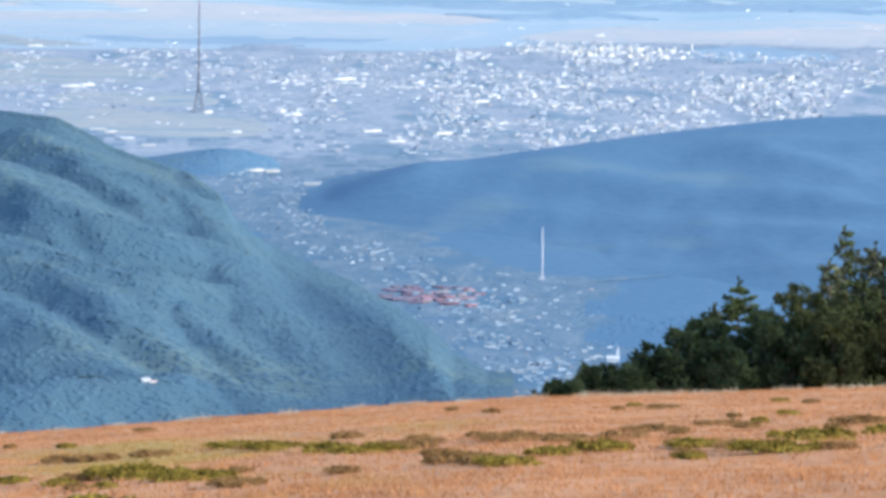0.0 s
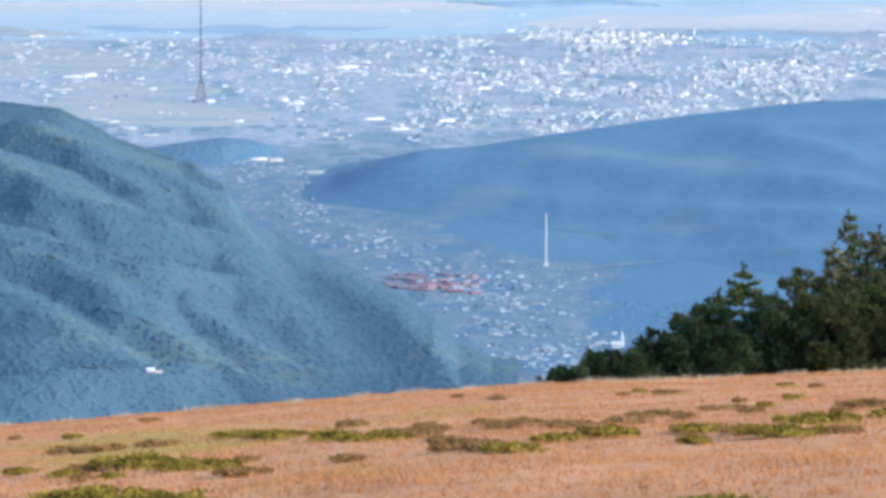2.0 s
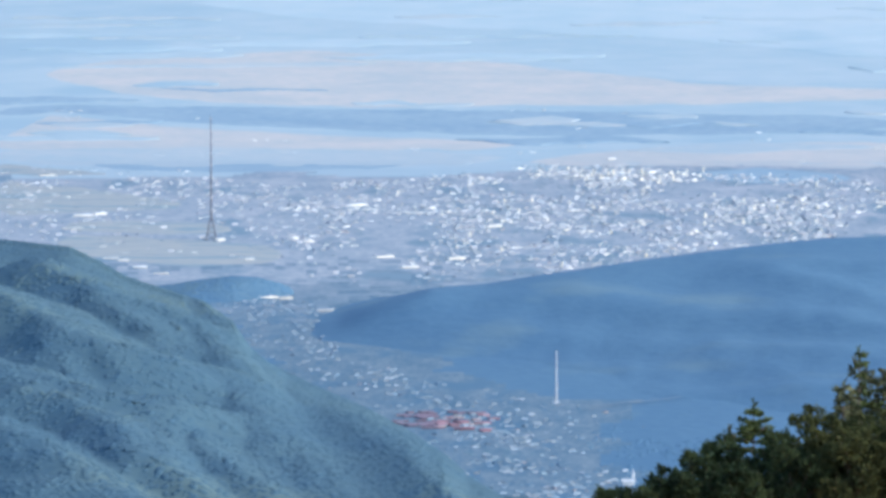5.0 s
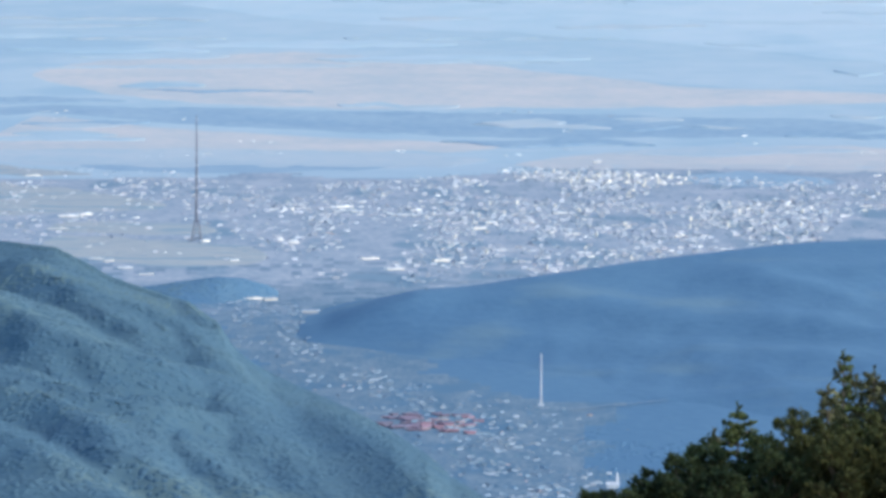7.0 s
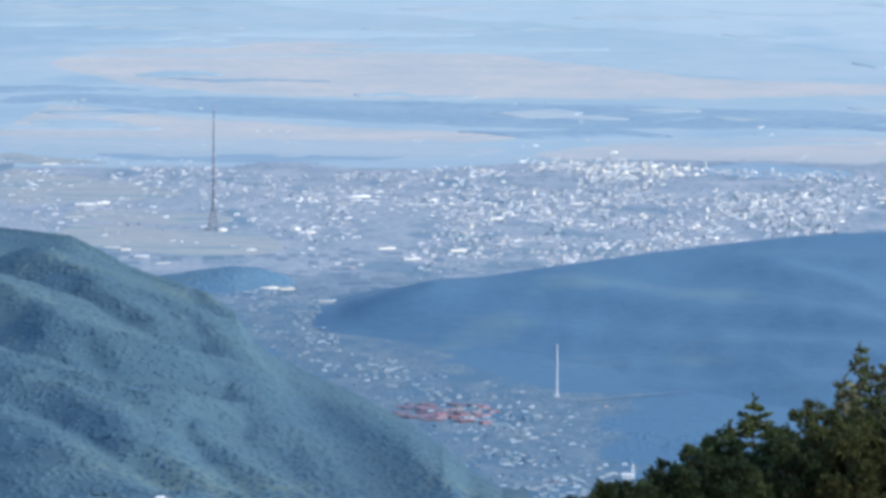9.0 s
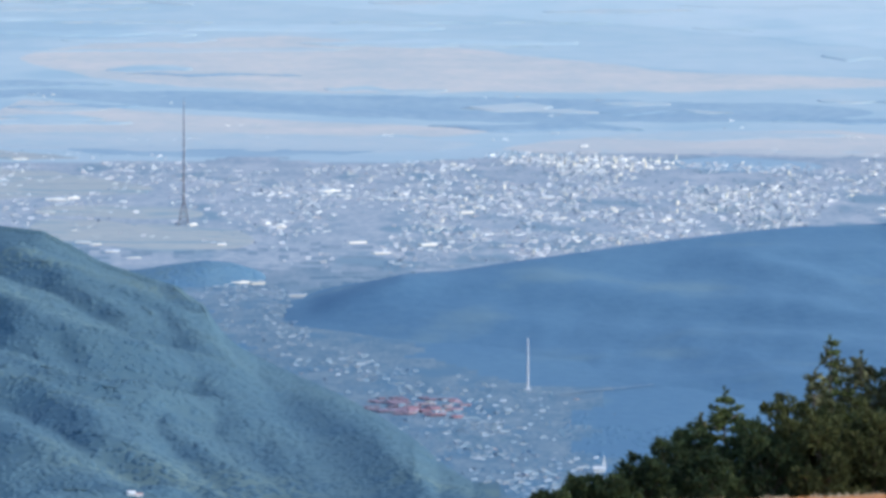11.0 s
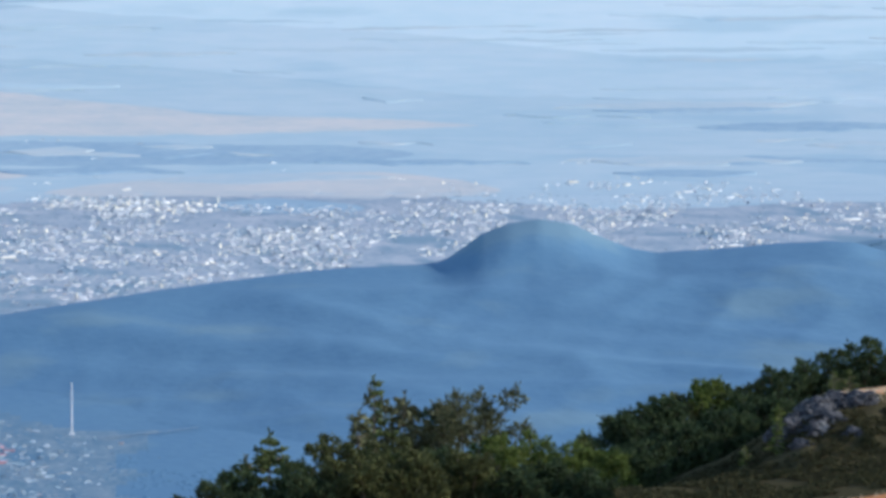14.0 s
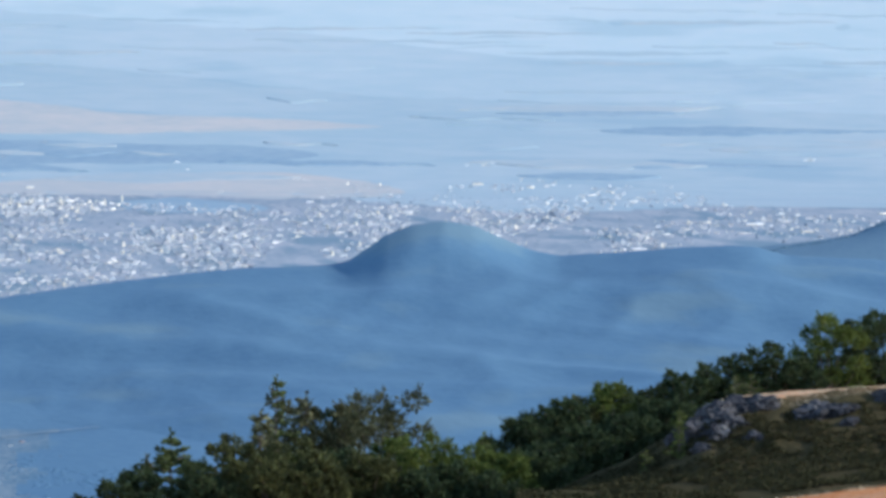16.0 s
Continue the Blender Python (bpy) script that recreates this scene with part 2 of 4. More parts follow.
def land_use(x, y, z):
    """Meadow, flank, plain, woods, town or valley gardens, by the number of the material."""
    if y < 1290:
        return 0 if y < 190 else 1
    d = 1000 * (EYE - PLAIN_Z) / y
    if y < 2300:
        return 5 if abs(1000 * x / y - curve(VALLEY, d)) < curve(SPREAD, d) * (1.3 + rough(x, y, 90, 3)) else 3
    v = (y - 2200) / 550 + 0.5 * noise.noise(Vector((x / 11, y / 28, 7.0))) + 0.4 * rough(x, y, 150, 4)
    if v < 0.8:
        return 5 if v < 0.3 else 6
    return 4 if y < 3900 + 330 * rough(x, y, 500, 3) else 2


YS = [-200 + 20 * i for i in range(12)] + [38 + 0.9 * i for i in range(180)] + [201 + 22 * i for i in range(50)] + \
     [1310 + 14 * i for i in range(60)] + [2144 + 6 * i for i in range(93)] + [2706 + 31 * i for i in range(45)] + [4105 + 14 * i for i in range(54)]
CS = [-2.2, -1.5, -1.0, -0.7, -0.5, -0.38, -0.3, -0.22, -0.17] + [-0.13 + 0.0025 * i for i in range(170)] + [0.31, 0.35, 0.4, 0.48, 0.6, 0.8, 1.1, 1.5, 2.2]
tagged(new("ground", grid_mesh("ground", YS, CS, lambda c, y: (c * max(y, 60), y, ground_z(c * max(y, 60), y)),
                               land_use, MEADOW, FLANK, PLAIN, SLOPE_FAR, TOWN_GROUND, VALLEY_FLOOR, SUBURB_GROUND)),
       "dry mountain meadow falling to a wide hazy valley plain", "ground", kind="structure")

# wooded hills: crest line (e, d), its distance, and the distance of the front foot
RIDGE_D = [(-60, 95), (-34, 90.3), (-25, 87.9), (-19.4, 85.4), (-11.3, 82.3), (-3.2, 79.8), (10.2, 78.6), (22.3, 76.5), (42.5, 73.2), (62.6, 70.3), (85.5, 67.6),
           (94.9, 66.9), (113.9, 66.0), (125, 65.5), (150, 64.4), (160.4, 63.8), (168.6, 63.4), (181.1, 62.8), (194.9, 61.5), (208.8, 60.8), (215.8, 61.2), (222.8, 63.2),
           (239.4, 63.9), (270, 66), (330, 64), (420, 70)]
KNOB_RISE = [(112, 0), (116, 0.8), (119.3, 2.9), (124.8, 6.8), (131.4, 9.1), (138.9, 9.8), (146.6, 8.2), (153.5, 4.9), (160.4, 1.6), (167, 0)]  # d above the ridge
RIDGE_Y = [(-60, 2200), (-25, 2250), (20, 2330), (60, 2400), (120, 2480), (160, 2500), (260, 2460), (420, 2400)]
RIDGE_F = [(-60, 2180), (-34, 2150), (-22, 2110), (0, 2010), (27, 1910), (60, 1800), (100, 1640), (150, 1520), (260, 1450), (420, 1400)]
LEFT_D = [(-260, 60), (-160, 63), (-102.3, 67.4), (-88.8, 69.0), (-82.1, 72.3), (-75.4, 76.2), (-64.7, 79.8), (-56.6, 82.4), (-49.8, 87.8), (-45.8, 94.4),
          (-37.6, 102.5), (-29.5, 107.8), (-18.6, 113.1), (-7.8, 119.7), (0.4, 126.5), (5.9, 133.3), (14, 139)]
LEFT_Y = [(-260, 2200), (-102, 2120), (-60, 2040), (-45, 1900), (-18, 1680), (0, 1510), (14, 1380)]
LEFT_F = [(-260, 1200), (-102, 1220), (-20, 1240), (14, 1250)]
BACK_D = [(170, 66), (207, 64.1), (216, 62.7), (223, 61.1), (230, 59.9), (239, 58.3), (247, 54.9), (255, 52.4), (266, 49.9), (300, 46), (420, 44)]


def hill_z(x, y, crest, mid, foot, back, wave):
    e = 1000 * x / y
    yc, yf = curve(mid, e), curve(foot, e)
    top = EYE - 0.9 - yc * curve(crest, e) / 1000
    if y <= yc:
        t = (y - yf) / max(20, yc - yf)
        wide = 9 * min(1.0, max(0.0, 1 - t) / 0.4)
        top = EYE - 0.9 - sum(curve(crest, e + k * wide) * curve(mid, e + k * wide) for k in (-3, -2, -1, 0, 1, 2, 3)) / 7000
        s = 0.55 * ease(t) + 0.45 * min(1, max(0, t)) if crest is not RIDGE_D else min(1, max(0, t)) ** 1.6
    else:
        t = 1.0
        s = 1 - ease((y - yc) / back)
    if crest is RIDGE_D:
        top += yc * curve(KNOB_RISE, e) / 1000 * math.exp(-((y - yc) / 110) ** 2) + 0.45 * rough(x, y, 22, 3)
    base = PLAIN_Z - 4
    z = base + (top - base) * s + min(1, max(0, top - base) / 40) * wave(e, t, x, y) * ease((1 - t) / 0.14) * ease(t / 0.1) * (y <= yc)
    return max(z, PLAIN_Z + 1.5) if crest is LEFT_D and yf + 40 < y <= yc else z


def spurs(x, y, turn, wide, long, k):
    """Sharp-backed spurs that run along one direction: 1 on the back, falling to -1."""
    u, v = x * math.cos(turn) + y * math.sin(turn), x * math.sin(turn) - y * math.cos(turn)
    return 1 - 3.2 * abs(noise.noise(Vector((u / wide, v / long, k))) + 0.25 * noise.noise(Vector((u / wide * 2.7, v / long * 2.7, k + 4))))


# side spurs of the mountainside: their backs (e, d), and how far they stand out
SPUR_LINES = [
    (12, [(-116, 76), (-102.4, 81.6), (-89.8, 88.5), (-78.2, 91.6), (-62.4, 95.3), (-43.4, 99.5), (-33, 106)]),
    (13, [(-116, 94), (-102.4, 97.4), (-91.9, 101.1), (-81.3, 104.3), (-67.6, 105.8), (-51.8, 108), (-39.2, 113.2), (-30, 117)]),
    (11, [(-96, 103), (-85.5, 108), (-72.9, 118.5), (-60.2, 125.9), (-47, 132)]),
    (10, [(-116, 109), (-102.4, 115.3), (-89.8, 122.7), (-81.3, 126.4), (-72.9, 130.6), (-64, 135)]),
    (8, [(-116, 137), (-102.4, 134.8), (-86.6, 131.7), (-70.8, 132.2), (-52.9, 129.9), (-37, 133.8), (-18, 137.5)]),
    (5, [(-94, 72), (-88, 76.5), (-76, 84.8), (-66, 92)]),
    (5, [(-74, 82), (-62, 86), (-52, 94), (-42, 104)]),
    (6, [(-66, 106.5), (-58, 115), (-48, 123.5), (-38, 131)]),
    (4, [(-48, 108.5), (-34, 116), (-26, 121)]),
    (4, [(-106, 86), (-97, 92), (-90, 99)]),
    (4, [(-60, 97), (-50, 103), (-44, 109)])]
SPURS = []


def lay_spurs():
    """Lays the spurs' backs on the smooth mountainside."""
    for rise, line in SPUR_LINES:
        laid = []
        for i, (e, d) in enumerate(line):
            up = rise * (1 - 0.75 * (i / (len(line) - 1)) ** 2)
            y, far = curve(LEFT_F, e), curve(LEFT_Y, e)
            while y < far and 1000 * (EYE - hill_z(e * y / 1000, y, *SMOOTH) - up) / y > d:
                y += 3
            laid.append(Vector((e * y / 1000, y, hill_z(e * y / 1000, y, *SMOOTH) + up)))
        SPURS.append(laid)


def left_wave(e, t, x, y):
    """How far the wooded spurs and gullies stand above or below the smooth mountainside."""
    if not SPURS:
        return 0.0
    base = hill_z(x, y, *SMOOTH)
    qx, qy = x + 9 * rough(x, y, 85, 3), y + 14 * rough(x, y, 85, 6)
    top = base - 7 * ease((-22 - e) / 45)
    for laid in SPURS:
        for p, q in zip(laid, laid[1:]):
            vx, vy = q.x - p.x, q.y - p.y
            k = min(1.0, max(0.0, ((qx - p.x) * vx + (qy - p.y) * vy) / (vx * vx + vy * vy)))
            gap = math.hypot(qx - p.x - k * vx, qy - p.y - k * vy)
            top = max(top, p.z + k * (q.z - p.z) - 0.36 * (math.sqrt(gap * gap + 36) - 6))
    rib = 1.2 * spurs(x, y, 0.55, 34, 80, 3.1) + 0.5 * rough(x, y, 16, 2)
    return (top - base + rib) * ease((-10 - e) / 40)


def ridge_wave(e, t, x, y):
    return ease(t / 0.3) * (4.2 * spurs(x, y, 0.75, 150, 420, 2.7) + 0.9 * spurs(x, y, -0.2, 60, 150, 8.2) + 0.3 * rough(x, y, 30, 6)) * min(1, max(0.1, (e + 30) / 60))


def low_wave(e, t, x, y):
    return 2 * rough(x, y, 150, 9)


SMOOTH = (LEFT_D, LEFT_Y, LEFT_F, 300, lambda e, t, x, y: 0.0)
LEFT = (LEFT_D, LEFT_Y, LEFT_F, 300, left_wave)
RIDGE = (RIDGE_D, RIDGE_Y, RIDGE_F, 330, ridge_wave)
BACK = (BACK_D, [(0, 3150)], [(0, 2900)], 300, low_wave)
KNOB = ([(-80, 82), (-70, 79.2), (-60, 77.2), (-50, 75.8), (-44, 76.2), (-39, 77.8), (-35, 80), (-31, 82)], [(0, 2520)], [(-60, 2330), (-50, 2350), (-42, 2410), (-35, 2490)], 130, low_wave)
lay_spurs()


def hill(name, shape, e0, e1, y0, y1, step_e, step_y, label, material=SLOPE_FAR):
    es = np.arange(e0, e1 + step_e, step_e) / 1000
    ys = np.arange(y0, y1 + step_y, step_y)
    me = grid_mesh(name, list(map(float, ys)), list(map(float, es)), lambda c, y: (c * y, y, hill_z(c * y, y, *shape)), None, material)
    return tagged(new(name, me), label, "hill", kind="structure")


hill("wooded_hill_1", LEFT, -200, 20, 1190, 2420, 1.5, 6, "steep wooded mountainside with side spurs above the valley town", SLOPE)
hill("wooded_hill_2", RIDGE, -45, 400, 1380, 2840, 1.6, 12, "long wooded ridge with a rounded knob before the city, haze put into its blue")
hill("wooded_hill_3", BACK, 170, 420, 2880, 3460, 3, 16, "wooded hill behind the ridge, thicker haze put into its pale blue", SLOPE_HAZE_PALE)
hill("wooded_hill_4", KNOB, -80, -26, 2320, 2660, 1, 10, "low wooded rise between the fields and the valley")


def canopy(name, shape, count, e0, e1, y0, y1, size, material, label, seed, tallness=(0.06, 0.13), crest_only=False):
    """Crowns of a far wood: many faceted clumps on the slope, joined."""
    rnd = np.random.RandomState(seed)
    verts, faces = [], []
    for _ in range(count * 2):
        if len(faces) >= count * 8:
            break
        e, y = rnd.uniform(e0, e1), rnd.uniform(y0, y1)
        x = e * y / 1000
        z = hill_z(x, y, *shape)
        if z < PLAIN_Z + 0.5:
            continue
        if crest_only:
            y = curve(shape[1], e) + rnd.uniform(-14, 10)
            x = e * y / 1000
            z = hill_z(x, y, *shape)
        r = size * rnd.uniform(0.6, 1.4)
        h, k, a = r * rnd.uniform(*tallness), len(verts), rnd.uniform(0, 6)
        sx, sy = (0.0, 0.0) if crest_only else ((hill_z(x + 2, y, *shape) - z) / 2, (hill_z(x, y + 2, *shape) - z) / 2)
        verts.append((x + rnd.uniform(-0.2, 0.2) * r, y, z + h))
        for i in range(4):
            u = a + i * 1.5708
            cx, cy = r * 0.75 * math.cos(u), r * 0.75 * math.sin(u)
            verts.append((x + cx, y + cy, z + sx * cx + sy * cy + h * 0.72))
        for i in range(4):
            u = a + i * 1.5708 + 0.4
            cx, cy = r * math.cos(u), r * math.sin(u)
            verts.append((x + cx, y + cy, z + sx * cx + sy * cy - 0.2))
        for i in range(4):
            j = (i + 1) % 4
            faces.append((k, k + 1 + i, k + 1 + j))
            faces.append((k + 1 + i, k + 5 + i, k + 5 + j, k + 1 + j))
    me = mesh_of(name, verts, faces, material)
    me.polygons.foreach_set("use_smooth", [True] * len(faces))
    return tagged(new(name, me), label, "forest", kind="stuff")


# Forest crowns kept nearly flat, so low relief imitates the weak contrast of haze.
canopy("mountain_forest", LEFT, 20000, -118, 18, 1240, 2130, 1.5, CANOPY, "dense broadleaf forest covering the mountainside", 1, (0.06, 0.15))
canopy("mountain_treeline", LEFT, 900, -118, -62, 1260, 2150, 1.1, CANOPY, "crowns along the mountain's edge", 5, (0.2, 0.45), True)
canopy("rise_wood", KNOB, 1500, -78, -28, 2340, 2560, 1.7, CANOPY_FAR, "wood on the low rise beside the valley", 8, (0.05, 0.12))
canopy("back_treeline", BACK, 600, 195, 290, 2900, 3200, 0.9, SLOPE_HAZE_PALE, "crowns along the farther hill", 3, (0.6, 1.2), True)


# ---- fields and woods on the far plain ----
def patch(name, material, top, bottom, lift, label, seed, wild=0.45):
    """A field or wood that lies on the plain between two lines (e, d)."""
    e0, e1 = max(top[0][0], bottom[0][0]), min(top[-1][0], bottom[-1][0])
    es = [float(e) for e in np.linspace(e0, e1, 46)]
    verts, faces, rows = [], [], 7
    for i, e in enumerate(es):
        end = min(1, i / 4, (45 - i) / 4)
        lo, hi = curve(bottom, e) + wild * rough(e * 8, seed, 90), curve(top, e) + min(wild, 0.45) * rough(e * 8, seed + 50, 90)
        lo, hi = (lo + hi) / 2 + (lo - hi) / 2 * end ** 0.5, (lo + hi) / 2 + (hi - lo) / 2 * end ** 0.5
        for k in range(rows):
            y = far_y(lo + (hi - lo) * k / (rows - 1))
            x = e * y / 1000
            verts.append((x, y, ground_z(x, y) + (lift if 0 < k < rows - 1 and 0 < i < 45 else -0.05)))
    for i in range(45):
        for k in range(rows - 1):
            q = i * rows + k
            faces.append((q, q + rows, q + rows + 1, q + 1))
    return tagged(new(name, mesh_of(name, verts, faces, material)), label, "field", kind="structure")


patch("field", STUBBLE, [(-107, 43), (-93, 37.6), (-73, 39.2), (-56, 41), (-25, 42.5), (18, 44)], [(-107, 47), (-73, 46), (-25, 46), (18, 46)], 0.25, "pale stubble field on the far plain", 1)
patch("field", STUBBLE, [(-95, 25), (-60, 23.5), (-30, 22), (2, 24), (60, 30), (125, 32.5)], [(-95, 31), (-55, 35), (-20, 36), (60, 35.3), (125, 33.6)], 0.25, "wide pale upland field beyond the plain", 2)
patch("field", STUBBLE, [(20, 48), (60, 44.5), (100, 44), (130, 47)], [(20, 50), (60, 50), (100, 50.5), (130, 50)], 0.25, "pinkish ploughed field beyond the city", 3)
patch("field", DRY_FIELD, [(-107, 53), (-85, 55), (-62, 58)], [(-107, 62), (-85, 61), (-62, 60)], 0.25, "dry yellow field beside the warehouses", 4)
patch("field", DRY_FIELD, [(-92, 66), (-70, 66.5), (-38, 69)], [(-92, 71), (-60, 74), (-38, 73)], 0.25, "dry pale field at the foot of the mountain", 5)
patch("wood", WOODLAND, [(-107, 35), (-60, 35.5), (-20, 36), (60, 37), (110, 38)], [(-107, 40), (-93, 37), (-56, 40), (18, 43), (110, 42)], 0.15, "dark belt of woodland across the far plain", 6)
patch("field", PLAIN, [(-107, 12), (-60, 13), (-28, 16)], [(-107, 23), (-60, 23), (-28, 20)], 0.15, "grassland on the far upland, haze put into its blue", 7)
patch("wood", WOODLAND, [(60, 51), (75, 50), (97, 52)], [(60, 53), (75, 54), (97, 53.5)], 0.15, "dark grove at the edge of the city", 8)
# Two patches laid over the plain to paint brighter haze at the right.
patch("field", UPLAND_HAZE, [(-60, 9), (60, 3), (120, 1.2), (285, 1.2)], [(-60, 13), (20, 18), (60, 20), (120, 26), (285, 30)], 0.55, "wide upland patch beyond the plain, haze put into its pale colour", 9, 0.9)
patch("field", UPLAND_HAZE_PALE, [(10, 4), (110, 1.5), (285, 1.0)], [(10, 5), (110, 13), (160, 19), (285, 23)], 0.7, "palest upland patch in the distance, bright haze put into its colour", 10, 0.9)
patch("wood", WOODLAND, [(-84, 48), (-50, 46.6), (-8, 48.6)], [(-84, 50.5), (-50, 51.5), (-8, 50)], 0.3, "grove between the fields and the town, haze put into its blue", 11)
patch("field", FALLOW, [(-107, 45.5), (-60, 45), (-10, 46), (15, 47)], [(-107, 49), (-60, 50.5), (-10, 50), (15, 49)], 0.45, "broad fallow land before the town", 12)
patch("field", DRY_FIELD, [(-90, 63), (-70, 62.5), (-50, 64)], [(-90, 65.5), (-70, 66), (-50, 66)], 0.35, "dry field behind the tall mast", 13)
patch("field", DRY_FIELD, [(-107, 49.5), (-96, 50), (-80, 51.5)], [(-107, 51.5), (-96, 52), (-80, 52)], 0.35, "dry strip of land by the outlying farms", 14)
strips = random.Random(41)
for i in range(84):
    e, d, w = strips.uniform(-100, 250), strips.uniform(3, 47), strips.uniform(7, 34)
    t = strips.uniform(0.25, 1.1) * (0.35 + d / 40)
    kind = strips.choice((FALLOW, WOODLAND, WOODLAND, FALLOW, PLAIN) if d > 27 else (FALLOW, PLAIN, UPLAND_HAZE, PLAIN, UPLAND_HAZE))
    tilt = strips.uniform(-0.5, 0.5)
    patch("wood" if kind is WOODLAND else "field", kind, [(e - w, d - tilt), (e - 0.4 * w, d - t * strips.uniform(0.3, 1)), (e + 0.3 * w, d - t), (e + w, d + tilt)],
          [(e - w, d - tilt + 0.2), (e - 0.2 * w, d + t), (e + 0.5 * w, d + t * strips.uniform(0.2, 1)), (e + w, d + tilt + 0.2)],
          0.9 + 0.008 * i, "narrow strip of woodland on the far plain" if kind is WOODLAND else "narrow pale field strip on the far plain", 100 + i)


# ---- the town ----
def house_mesh(w, l, h, roof):
    """Walls and a gabled or flat roof with eaves, as two meshes."""
    bm = box(bmesh.new(), 0, 0, 0, w, l, h)
    rf = bmesh.new()
    if roof:
        o = 0.12 * w
        vs = [rf.verts.new(p) for p in ((-w / 2 - o, -l / 2 - o, h), (w / 2 + o, -l / 2 - o, h), (w / 2 + o, l / 2 + o, h), (-w / 2 - o, l / 2 + o, h),
                                        (-w / 2 - o, 0, h + roof), (w / 2 + o, 0, h + roof))]
        for f in ((0, 1, 5, 4), (2, 3, 4, 5), (0, 4, 3), (1, 2, 5), (0, 3, 2, 1)):
            rf.faces.new([vs[i] for i in f])
    else:
        box(rf, 0, 0, h, w * 1.04, l * 1.04, 0.25)
        box(rf, w * 0.2, 0, h + 0.25, w * 0.2, l * 0.4, 0.5)
    return bm, rf


def building(name, w, l, h, roof, wall_mat, roof_mat, label, category, group):
    root = tagged(new(name), label, category, group)
    bm, rf = house_mesh(w, l, h, roof)
    part("wall", bm, wall_mat, root)
    part("roof", rf, roof_mat, root)
    return root


KINDS = {
    "house": [building("house", 2.6, 1.6, 0.75, 0.4, PLASTER, TILE, "small pale plastered house with a clay tile roof", "house", "town houses"),
              building("house", 3.4, 1.8, 0.7, 0.35, PLASTER, TIN, "pale plastered house with a bright sheet roof", "house", "town houses")],
    "block": [building("apartment_block", 6.0, 1.8, 1.5, 0, PLASTER_CREAM, TIN, "long cream apartment block with a flat roof", "apartment block", "apartment blocks"),
              building("apartment_block", 1.7, 1.7, 3.2, 0, PLASTER_CREAM, CONCRETE, "tall white apartment tower with a flat roof", "apartment block", "apartment blocks"),
              building("apartment_block", 9.5, 1.8, 1.1, 0, PLASTER, TIN, "very long pale apartment block", "apartment block", "apartment blocks")],
    "cottage": [building("house", 1.5, 1.1, 0.45, 0.3, PLASTER_HAZED, TILE, "small plastered valley house with a clay tile roof, haze put into its grey walls", "house", "valley houses"),
                building("house", 2.3, 1.1, 0.4, 0.2, PLASTER_HAZED, PLASTER_HAZED, "low valley house with a sheet roof, haze put into its grey", "house", "valley houses")],
    "hall": [building("warehouse", 12.0, 5.0, 1.0, 0, PLASTER_CREAM, TIN, "low white warehouse with a flat bright metal roof", "warehouse", "warehouses")],
}
rnd = random.Random(7)
USED = set()


def put(kind, pick, e, d, turn, long=1.0, high=1.0):
    ob = KINDS[kind][pick]
    y = far_y(d)
    m = pose(e * y / 1000, y, ground_z(e * y / 1000, y) - 0.2, 0, 0, turn) @ Matrix.Diagonal((long, 1, high, 1))
    if (kind, pick) in USED:
        return copy_thing(ob, m)
    USED.add((kind, pick))
    ob.matrix_basis = m
    return ob


def open_land(e, y):
    """Whether no hill stands there."""
    if -25 < e < 420 and curve(RIDGE_F, e) - 10 < y < curve(RIDGE_Y, e) + 120:
        return False
    return not (e < 14 and curve(LEFT_F, e) - 10 < y < curve(LEFT_Y, e) + 60)


# the far edge of the built-up land (e, d)
TOWN_EDGE = [(-106, 48.5), (-60, 50), (-40, 54.5), (-18, 52.7), (10, 51), (20, 48.8), (40, 48.8), (60, 51.5), (95, 52.3), (104, 48.5), (120, 46.3), (195, 46.3), (205, 50),
             (230, 53), (262, 55)]


def town_site():
    """A site (e, d) in the built-up land, and what suits it."""
    while True:
        q = rnd.random()
        if q < 0.11:
            e, d, k = rnd.gauss(37, 16), rnd.gauss(52.8, 1.2), "block"
        elif q < 0.45:
            e, d, k = rnd.uniform(-45, 95), rnd.triangular(46.5, 80, 62), "mixed"
            if e < -48 + 34 * rnd.random() ** 0.7 + 0.5 * (d - 60):
                continue
        elif q < 0.62:
            e, d, k = rnd.uniform(60, 195), rnd.uniform(52, 67), "mixed"
        elif q < 0.78:
            e, d, k = rnd.uniform(106, 262), rnd.uniform(46, 63), "block"
        elif q < 0.85:
            e, d, k = rnd.uniform(-106, -20), rnd.triangular(49, 72, 54), "house"
        else:
            d = rnd.uniform(80, 134)
            if rnd.random() < 0.35:
                continue
            e, k = rnd.gauss(curve(VALLEY, d), curve(SPREAD, d) * 0.55), "house"
        y = 1000 * (EYE - PLAIN_Z) / d
        if -106 < e < 290 and d > curve(TOWN_EDGE, e) + 0.8 * rnd.random() and open_land(e, y) and rough(e * 10, d * 40, 230, 4) > -0.32 + 0.4 * rnd.random():
            return e, d, k


placed = {"house": 0, "block": 0, "cottage": 0}
for i in range(420):
    e, d, k = town_site()
    kind = "house" if k == "house" or (k == "mixed" and rnd.random() < 0.55) else "block"
    if d > 82 and rnd.random() < 0.8:
        kind = "cottage"
    if placed[kind] >= 250:
        continue
    placed[kind] += 1
    put(kind, rnd.choice(range(len(KINDS[kind]))), e, d, rnd.choice((28, 32, 38, 42, 118, 35)) + rnd.uniform(-6, 6), rnd.uniform(0.5, 1.3), rnd.uniform(0.7, 1.2))

